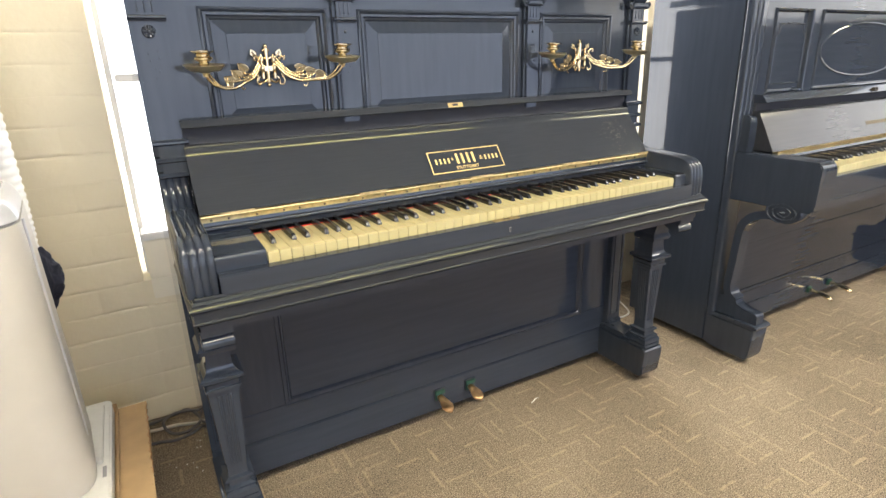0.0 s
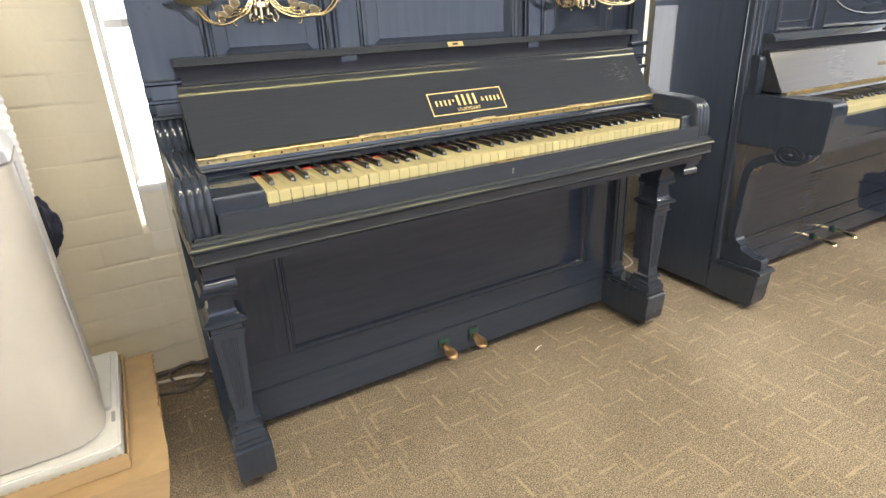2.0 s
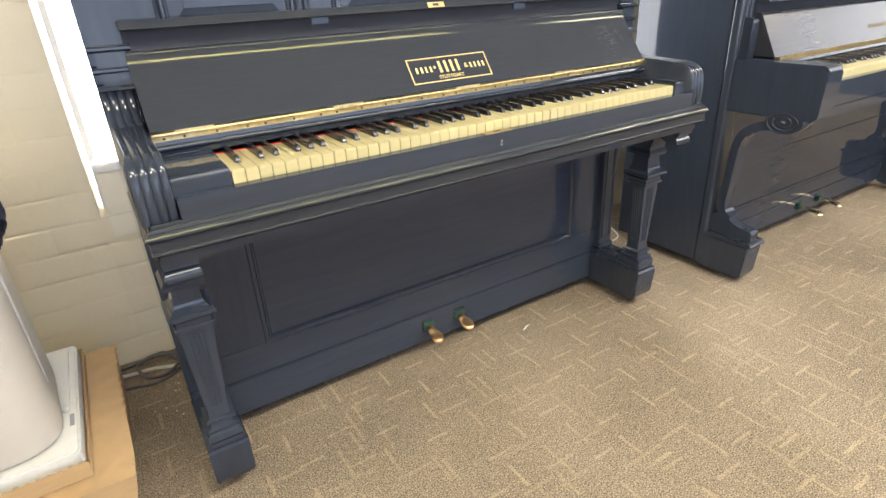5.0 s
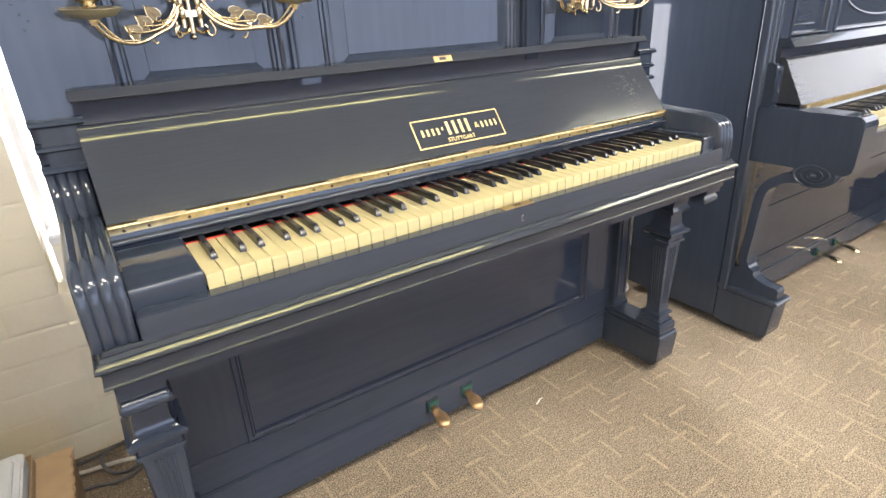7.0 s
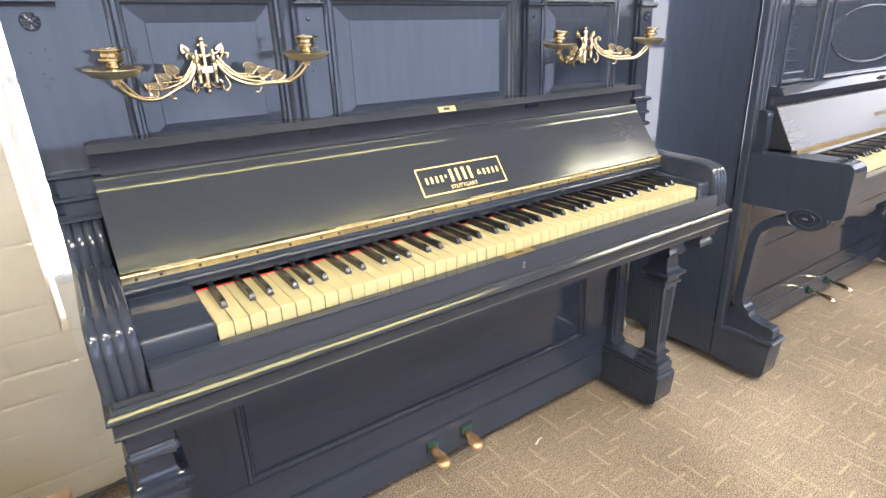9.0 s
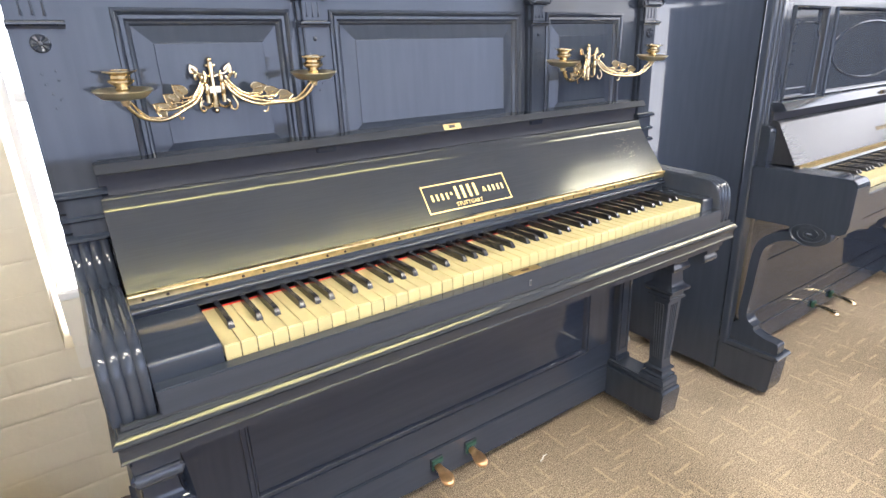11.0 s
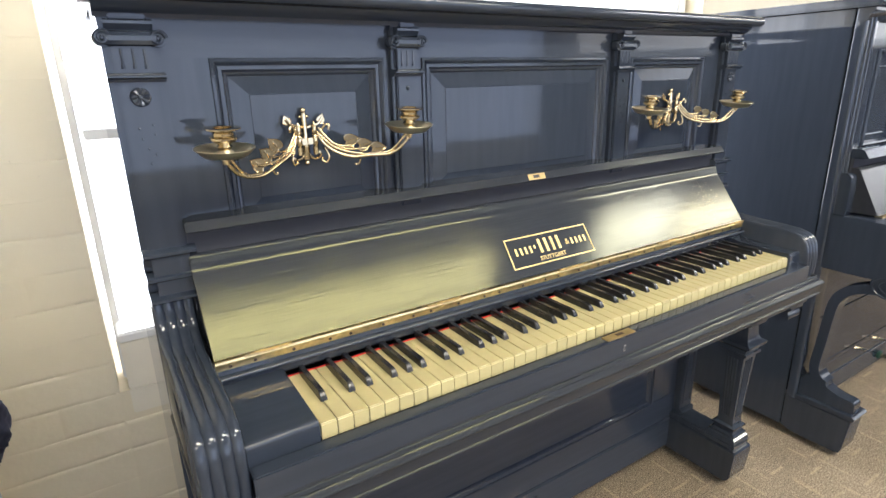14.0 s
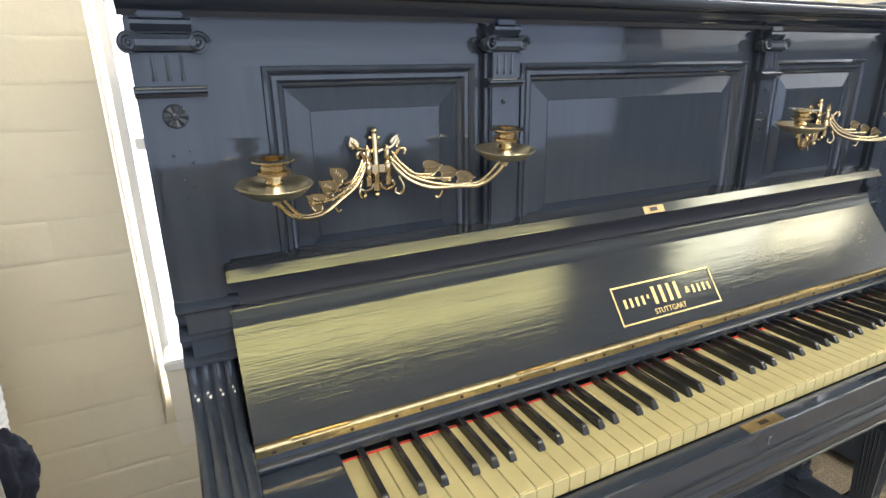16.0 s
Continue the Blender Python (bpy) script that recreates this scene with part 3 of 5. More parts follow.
def on_fall(x, s, lift=0.0006):
    """A place on the fallboard's flat face, s metres up it from its lower edge."""
    return Vector((x, 0.148 + 0.597 * s - 0.802 * lift, 0.803 + 0.802 * s + 0.597 * lift))


def fall_rect(x0, x1, s0, s1, bm, shear=0.0):
    base = [on_fall(x0, s0), on_fall(x1, s0), on_fall(x1 + shear, s1), on_fall(x0 + shear, s1)]
    top = [on_fall(x0, s0, 0.0012), on_fall(x1, s0, 0.0012), on_fall(x1 + shear, s1, 0.0012), on_fall(x0 + shear, s1, 0.0012)]
    lo, hi = [bm.verts.new(p) for p in base], [bm.verts.new(p) for p in top]
    bm.faces.new(hi)
    for i in range(4):
        bm.faces.new((lo[i], lo[(i + 1) % 4], hi[(i + 1) % 4], hi[i]))


PX0, PX1, PS0, PS1 = 0.461, 0.682, 0.0195, 0.083
rule = bmesh.new()
for a in ((PX0, PX1, PS0, PS0 + 0.0024), (PX0, PX1, PS1 - 0.0024, PS1), (PX0, PX0 + 0.0024, PS0, PS1), (PX1 - 0.0024, PX1, PS0, PS1)):
    fall_rect(*a, rule)
part("plate_border", rule, GOLD, fall, "thin gilt border", smooth=0)
marks = [(0.478 + i * 0.0125, 0.0048, 0.046, 0.0605) for i in range(4)] + [(0.5275, 0.004, 0.054, 0.0605)]
marks += [(0.541 + i * 0.0165, 0.0065, 0.042, 0.0715) for i in range(4)] + [(0.628 + i * 0.0122, 0.0048, 0.0455, 0.059) for i in range(4)]
for x, w, s0, s1 in marks:
    bar = bmesh.new()
    fall_rect(x, x + w, s0, s1, bar)
    part("name_bar", bar, GOLD, fall, "gilt bar in place of the maker's name", smooth=0)


def lettering(text, x, s, size, parent):
    cu = bpy.data.curves.new("lettering", "FONT")
    cu.body, cu.size, cu.extrude = text, size, 0.0003
    cu.align_x = "CENTER"
    cu.materials.append(GOLD)
    ob = new("lettering", cu)
    tilt = math.degrees(math.atan2(0.802, 0.597))
    ob.matrix_basis = Matrix.Translation(on_fall(x, s, 0.001)) @ pose(0, 0, 0, tilt, 0, 0)
    ob.parent = parent
    ob["label"] = "gilt lettering"
    return ob


lettering("STUTTGART", 0.568, 0.0265, 0.0125, fall)
lettering("&", 0.6165, 0.0475, 0.017, fall)

hinge = part("hinge", prism([(0.1465, 0.786), (0.1455, 0.7865), (0.1455, 0.7945), (0.1445, 0.797), (0.1455, 0.800), (0.150, 0.8025), (0.160, 0.8025), (0.160, 0.786)], FB0, FB1, "x"), BRASS_W, piano, "long worn brass piano hinge with screws")
sx = FB0 + 0.02
k = 0
while sx < FB1:
    s_bm = lathe([(0.0026, 0), (0.0026, 0.0006), (0.0015, 0.0012)], Matrix.Translation((sx, 0.1456, 0.7905)) @ pose(0, 0, 0, 90, 0, 0), 10)
    part("screw", s_bm, IRON, hinge)
    sx += 0.058 if k % 3 else 0.035
    k += 1
for i in range(5):
    x = FB0 + 0.04 + i * 0.31
    part("hinge_knuckle", box(x, x + 0.07, 0.1438, 0.148, 0.7985, 0.8035, 0.001), BRASS_W, hinge)
nb = prism([(0.17, 0.786), (0.147, 0.786)] + [(0.1462, 0.7788), (0.1418, 0.7776)] + arc(0.1415, 0.7738, 0.0036, 105, 260, 6) + [(0.147, 0.7665), (0.149, 0.757), (0.17, 0.757)], FB0, FB1, "x")
part("name_board", nb, BLACK_X, piano)
part("felt_strip", box(-0.002, 1.177, 0.1445, 0.1475, 0.738, 0.7492, 0.0008), RED, piano, "red felt strip behind the keys")

# keys: A to A, 50 white and 35 black
KZ, KW = 0.7475, 0.0235
key_bm = box(0.0007, KW - 0.0007, 0.0015, 0.150, KZ - 0.02, KZ, 0.0006, None, 1)
white = part("white_key", key_bm, IVORY, piano, "", 20)
lip = part("key_front", box(0.0007, KW - 0.0007, -0.0005, 0.0014, KZ - 0.024, KZ - 0.0022, 0.0004, None, 1), IVORY, piano, "", 20)
for i in range(1, 50):
    for ob in (white, lip):
        c = ob.copy()
        scene.collection.objects.link(c)
        c.location.x = i * KW
bk = bmesh.new()
prof = [(0.050, KZ - 0.002), (0.0505, KZ + 0.003), (0.0565, KZ + 0.0105), (0.060, KZ + 0.0118), (0.150, KZ + 0.0118), (0.150, KZ - 0.002)]
r0 = [bk.verts.new((-0.0052, *p)) for p in prof]
r1 = [bk.verts.new((0.0052, *p)) for p in prof]
for r, sg in ((r0, 1), (r1, -1)):
    for v in r:
        if v.co.z > KZ + 0.008:
            v.co.x += sg * 0.0011
for i in range(6):
    bk.faces.new((r0[i], r0[(i + 1) % 6], r1[(i + 1) % 6], r1[i]))
bk.faces.new(r0)
bk.faces.new(r1)
bmesh.ops.bevel(bk, geom=bk.edges[:], offset=0.0007, segments=1, affect="EDGES")
black = None
for i in range(49):
    note = i % 7                    # A B C D E F G
    if note in (1, 4):
        continue
    shift = {0: 0.0015, 2: -0.0025, 3: 0.0025, 5: -0.003, 6: 0.0}[note]
    x = (i + 1) * KW + shift
    if black is None:
        black = part("black_key", bk, EBONY, piano, "", 25)
        black.location.x = x
    else:
        c = black.copy()
        scene.collection.objects.link(c)
        c.location.x = x

for a, b in ((-0.0965, -0.002), (1.177, 1.2215)):
    kb = bmesh.new()
    prism([(-0.004, 0.70), (-0.004, 0.748)] + arc(0.003, 0.749, 0.007, 180, 90, 4) + [(0.125, 0.757), (0.141, 0.762), (0.15, 0.762), (0.15, 0.70)], a, b, "x", 0.002, kb)
    part("key_block", kb, BLACK_X, piano)
slip = part("key_slip", box(-0.0965, 1.2215, -0.031, -0.006, 0.688, 0.7275, 0.002), BLACK_X, piano)
part("keyhole", box(0.5588, 0.5642, -0.0322, -0.030, 0.6985, 0.7105, 0.0006), PLASTIC_G, slip, "small pale keyhole escutcheon")
part("keyhole_slot", box(0.5600, 0.5630, -0.0328, -0.0315, 0.7003, 0.7088, 0), DARK, slip)
part("strike_plate", box(0.520, 0.592, -0.0295, -0.0115, 0.7268, 0.7292, 0.0006), BRASS_L, slip, "brass strike plate let into the key slip")
part("strike_slot", box(0.548, 0.566, -0.024, -0.017, 0.7285, 0.7296, 0), IRON, slip)

# key bed with its front moulding, returned round the ends
bed_profile = [(-0.002, 0.0), (-0.001, 0.0022)] + arc(0.0012, 0.0016, 0.0018, 110, -10, 5) + [(0.0034, -0.0022)] + arc(0.0060, -0.0040, 0.0018, 110, -10, 5) + [(0.0088, -0.0078), (0.0104, -0.0088)]
spot, lean = Vector((0.0108, -0.0088)), 46.0
while lean > 38.5:                    # the broad, slightly crowned top of the nose
    bed_profile.append(spot[:])
    spot = spot + 0.0013 * Vector((math.sin(radians(lean)), -math.cos(radians(lean))))
    lean -= 1.25
bed_profile += [(spot[0] - 0.0030 + x, spot[1] - 0.0024 + z) for x, z in arc(0, 0, 0.0038, 30, -70, 6)]
bed_profile += [(0.0120, -0.0225), (0.0108, -0.0245), (0.0104, -0.0420)] + arc(0.0106, -0.0448, 0.0022, 80, -80, 5) + [(0.0060, -0.0490), (0.0, -0.054)]


def bed():
    bm = bmesh.new()
    rings = []
    for d, dz in bed_profile:
        y, z = -0.028 - d, 0.690 + dz
        rings.append([bm.verts.new(p) for p in ((PL + 0.014 - d, 0.262, z), (PL + 0.014 - d, y, z), (PR - 0.014 + d, y, z), (PR - 0.014 + d, 0.262, z))])
    for p, q in zip(rings, rings[1:]):
        for i in range(3):
            bm.faces.new((p[i], p[i + 1], q[i + 1], q[i]))
    bm.faces.new(rings[0])
    bm.faces.new(rings[-1])
    return bm


part("key_bed", bed(), FALL, piano, "moulded key bed front")
part("bed_underside", box(PL + 0.012, PR - 0.012, -0.02, 0.262, 0.618, 0.6355, 0.002), BLACK_X, piano)


# scrolled cheeks with beaded fronts
def cheek(a, b):
    prof = smooth_path([(0, 0.250, 0.880), (0, 0.241, 0.850), (0, 0.226, 0.826), (0, 0.198, 0.811), (0, 0.15, 0.806), (0, 0.08, 0.803), (0, 0.025, 0.799), (0, -0.002, 0.789), (0, -0.016, 0.770), (0, -0.021, 0.745), (0, -0.022, 0.715), (0, -0.020, 0.689)], 3)
    bm = bmesh.new()
    rows = []
    n = 48
    for i, p in enumerate(prof):
        d = (prof[min(i + 1, len(prof) - 1)] - prof[max(i - 1, 0)]).normalized()
        nrm = Vector((0, d.z, -d.y))
        if nrm.z < 0 and nrm.y > 0:
            nrm = -nrm
        row = []
        for k in range(n + 1):
            u = k / n
            h = 0.0036 * abs(math.sin(u * 4 * math.pi)) ** 0.7 - 0.003
            if u < 0.03 or u > 0.97:
                h -= 0.004
            row.append(bm.verts.new((a + (b - a) * u, *(p + nrm * h).yz)))
        rows.append(row)
    for r, q in zip(rows, rows[1:]):
        for k in range(n):
            bm.faces.new((r[k], r[k + 1], q[k + 1], q[k]))
    for col, x in ((0, a), (n, b)):
        loop = [r[col] for r in rows] + [bm.verts.new((x, 0.255, 0.689)), bm.verts.new((x, 0.255, 0.88))]
        bm.faces.new(loop)
    return part("cheek", bm, BLACK, piano, "scrolled cheek with beaded front", 60)


cheek(PL, -0.0975)
cheek(1.2225, PR)

# lower panel, plinth and pedals
LF = 0.278
part("lower_rail", box(PL + 0.03, PR - 0.03, LF, LF + 0.03, 0.14, 0.2235, 0.001), BLACK_X, piano)
part("bottom_board", box(PL + 0.03, PR - 0.03, LF - 0.006, LF + 0.03, 0.040, 0.1395, 0.003), BLACK_X, piano)
for a, b in ((PL + 0.03, 0.05), (1.098, PR - 0.03)):
    part("lower_stile", box(a, b, LF, LF + 0.03, 0.224, 0.6175, 0.001), BLACK, piano)
part("panel_moulding", picture_frame(0.044, 1.104, 0.2185, 0.640, [(0.0, LF + 0.004), (0.0, LF - 0.004), (0.0015, LF - 0.0055), (0.004, LF - 0.0045), (0.005, LF - 0.001), (0.011, LF + 0.0005), (0.0125, LF - 0.002), (0.0150, LF - 0.002), (0.0190, LF + 0.002), (0.0205, LF + 0.0075)]), BLACK, piano)
part("lower_panel", box(0.06, 1.088, LF + 0.0065, LF + 0.025, 0.23, 0.617, 0), BLACK_X, piano, "broad plain lower panel")
for s in (-1, 1):
    a, b = span(PL + 0.002, PL + 0.062, s)
    pb = bmesh.new()
    box(a, b, LF - 0.022, LF + 0.004, 0.14, 0.6175, 0.002, pb)
    rp = part("rear_pilaster", pb, BLACK, piano)
    part("pilaster_border", picture_frame(a + 0.01, b - 0.01, 0.19, 0.585, [(0, LF - 0.0215), (0.001, LF - 0.026), (0.005, LF - 0.026), (0.007, LF - 0.0215)]), BLACK, rp)
    part("pilaster_foot", box(a - 0.002, b + 0.004, LF - 0.03, LF + 0.004, 0.14, 0.172, 0.004), BLACK, rp)


def pedal(x, y0, z):
    """A flat leaf-shaped pedal that curves down to a broad rounded tip."""
    prof = [(0.10, 0.009), (0.075, 0.009), (0.052, 0.0095), (0.032, 0.0118), (0.018, 0.0165), (0.006, 0.0185), (-0.006, 0.0155), (-0.0135, 0.0085), (-0.016, 0.0015)]
    bm = bmesh.new()
    rows = []
    for d, w in prof:
        drop = -0.010 * max(0, 1 - d / 0.06) ** 2
        arch = 0.003
        row = [bm.verts.new((x - w, y0 + d, z + drop)), bm.verts.new((x - w * 0.5, y0 + d, z + drop + arch)), bm.verts.new((x + w * 0.5, y0 + d, z + drop + arch)), bm.verts.new((x + w, y0 + d, z + drop)),
               bm.verts.new((x + w, y0 + d, z + drop - 0.006)), bm.verts.new((x - w, y0 + d, z + drop - 0.006))]
        rows.append(row)
    for r, q in zip(rows, rows[1:]):
        for i in range(6):
            bm.faces.new((r[i], r[(i + 1) % 6], q[(i + 1) % 6], q[i]))
    bm.faces.new(rows[0])
    bm.faces.new(rows[-1])
    bmesh.ops.subdivide_edges(bm, edges=[e for e in bm.edges if abs(e.verts[0].co.y - e.verts[1].co.y) > 0.005], cuts=1, smooth=0.6)
    return bm


for x, y in ((0.514, 0.215), (0.627, 0.219)):
    p = part("pedal", pedal(x, y, 0.092), PEDAL_M, piano, "worn coppery brass pedal", 60)
    slot = box(x - 0.019, x + 0.019, LF - 0.011, LF - 0.004, 0.079, 0.116, 0.001)
    part("pedal_slot", slot, DARK, p)
    part("pedal_felt", box(x - 0.0175, x + 0.0175, LF - 0.015, LF - 0.008, 0.098, 0.113, 0.002), GREEN, p, "green felt bushing")
    part("pedal_felt", box(x - 0.0175, x - 0.012, LF - 0.015, LF - 0.008, 0.080, 0.098, 0.001), GREEN, p, "green felt bushing")

# front legs on sled feet
for s in (-1, 1):
    a, b = span(PL - 0.002, PL + 0.083, s)
    c, h = (a + b) / 2, (b - a) / 2
    sled = bmesh.new()
    prism([(0.064, 0.14), (0.060, 0.134), (0.061, 0.120), (0.067, 0.050), (0.074, 0.038), (0.084, 0.033), (LF, 0.032), (LF, 0.14)], a, b, "x", 0.003, sled)
    box(a + 0.004, b - 0.004, 0.068, LF, 0.139, 0.158, 0.004, sled)
    part("sled_foot", sled, BLACK, piano)
    leg = bmesh.new()
    stack(c, 0.112, [(0.157, h - 0.006, 0.044), (0.170, h - 0.008, 0.042), (0.174, h - 0.012, 0.036), (0.180, h - 0.010, 0.037), (0.184, h - 0.018, 0.029), (0.192, h - 0.020, 0.027), (0.197, h - 0.012, 0.033), (0.203, h - 0.012, 0.033),
                     (0.207, h - 0.021, 0.024), (0.225, h - 0.022, 0.022), (0.43, h - 0.012, 0.030), (0.434, h - 0.006, 0.038), (0.442, h - 0.006, 0.038), (0.4426, h - 0.0098, 0.0342), (0.452, h - 0.010, 0.034), (0.462, h + 0.001, 0.047), (0.470, h + 0.002, 0.048), (0.473, h - 0.002, 0.044), (0.4745, h - 0.0065, 0.0395), (0.478, h - 0.0105, 0.0355), (0.484, h - 0.014, 0.032), (0.492, h - 0.016, 0.030), (0.520, h - 0.018, 0.028),
                     (0.526, h - 0.006, 0.040), (0.536, h - 0.004, 0.042), (0.546, h - 0.010, 0.036), (0.552, h - 0.010, 0.036), (0.618, h - 0.004, 0.060)], leg)
    lp = part("leg", leg, BLACK, piano, "fluted tapering square leg", 20)
    for i in range(4):
        u = (i - 1.5) * 0.30
        for sx, sy in ((0, -1), (1, 0), (-1, 0)):
            pts = []
            for z, hx, hy in ((0.235, h - 0.0215, 0.0225), (0.42, h - 0.0125, 0.0295)):
                pts.append((c + (u * hx if sx == 0 else sx * hx), 0.112 + (sy * hy if sx == 0 else u * hy), z))
            part("flute", tube(pts, [0.0022, 0.003], 6), BLACK, lp)
    corbel = bmesh.new()
    prism([(-0.012, 0.620), (0.075, 0.620), (0.075, 0.600), (0.04, 0.586), (0.02, 0.574)] + arc(0.004, 0.584, 0.013, 300, 120, 8) + [(-0.012, 0.604)], c - h + 0.012, c + h - 0.012, "x", 0.002, corbel)
    part("corbel", corbel, BLACK, piano)
    cs = bmesh.new()
    lathe([(0.010, -0.009), (0.017, -0.008), (0.0175, 0.008), (0.010, 0.009)], Matrix.Translation((c, 0.118, 0.0175)) @ pose(0, 0, 0, 0, 90, 0), 20, cs)
    box(c - 0.014, c + 0.014, 0.108, 0.14, 0.026, 0.045, 0.003, cs)
    part("caster", cs, IRON, piano, "small brown caster")
for s in (-1, 1):
    a, b = span(PL + 0.01, PL + 0.05, s)
    part("rear_foot", box(a, b, 0.57, 0.64, 0.0, 0.036, 0.003), BLACK, piano)


# candle arms
def cup_and_pan(u0, z0):
    pan = [(0.004, -0.018), (0.006, -0.011), (0.014, -0.0085), (0.028, -0.0065), (0.034, -0.001), (0.0388, 0.0038), (0.0381, 0.0046), (0.033, 0.0012), (0.027, -0.004), (0.014, -0.006), (0.008, 0.002)]
    cup = [(0.007, 0.001), (0.0095, 0.006), (0.0075, 0.009), (0.012, 0.012), (0.0165, 0.0155), (0.0165, 0.018), (0.0125, 0.0205), (0.0125, 0.024), (0.0155, 0.0265), (0.0215, 0.029), (0.0215, 0.0305), (0.011, 0.0305), (0.0105, 0.02), (0.004, 0.019)]
    return pan, cup


LEAF_FACE = 18


def leaf(m):
    """A flat heart-shaped ivy leaf: a sunk face, a bright raised rim, a rib and veins. It lies in x and z, tip along x."""
    half = [(0.0015, 0.0), (-0.0015, 0.004), (-0.0010, 0.0078), (0.003, 0.0102), (0.0085, 0.0100), (0.0135, 0.0076), (0.018, 0.0040), (0.0212, 0.0012), (0.0235, 0.0)]
    line = half + [(x, -z) for x, z in half[-2:0:-1]]
    bm = bmesh.new()
    hub = [bm.verts.new((0.009, y, 0)) for y in (-0.0006, 0.0012)]
    front = [bm.verts.new((x, -0.0002, z)) for x, z in line]
    rear = [bm.verts.new((x, 0.0010, z)) for x, z in line]
    n = len(line)
    for i in range(n):
        bm.faces.new((hub[0], front[i], front[(i + 1) % n]))
    for i in range(n):
        bm.faces.new((hub[1], rear[(i + 1) % n], rear[i]))
        bm.faces.new((front[i], rear[i], rear[(i + 1) % n], front[(i + 1) % n]))
    tube([(x, -0.0003, z) for x, z in line + line[:1]], 0.0009, 6, bm)
    tube([(0.003, -0.0008, 0), (0.010, -0.0012, 0), (0.018, -0.0006, 0)], [0.0009, 0.0008, 0.0004], 6, bm)
    for x in (0.006, 0.0095, 0.013):
        for sg in (-1, 1):
            tube([(x, -0.0008, 0), (x + 0.002, -0.0007, sg * 0.003)], [0.0006, 0.0003], 5, bm)
    bmesh.ops.transform(bm, matrix=m, verts=bm.verts)
    return bm


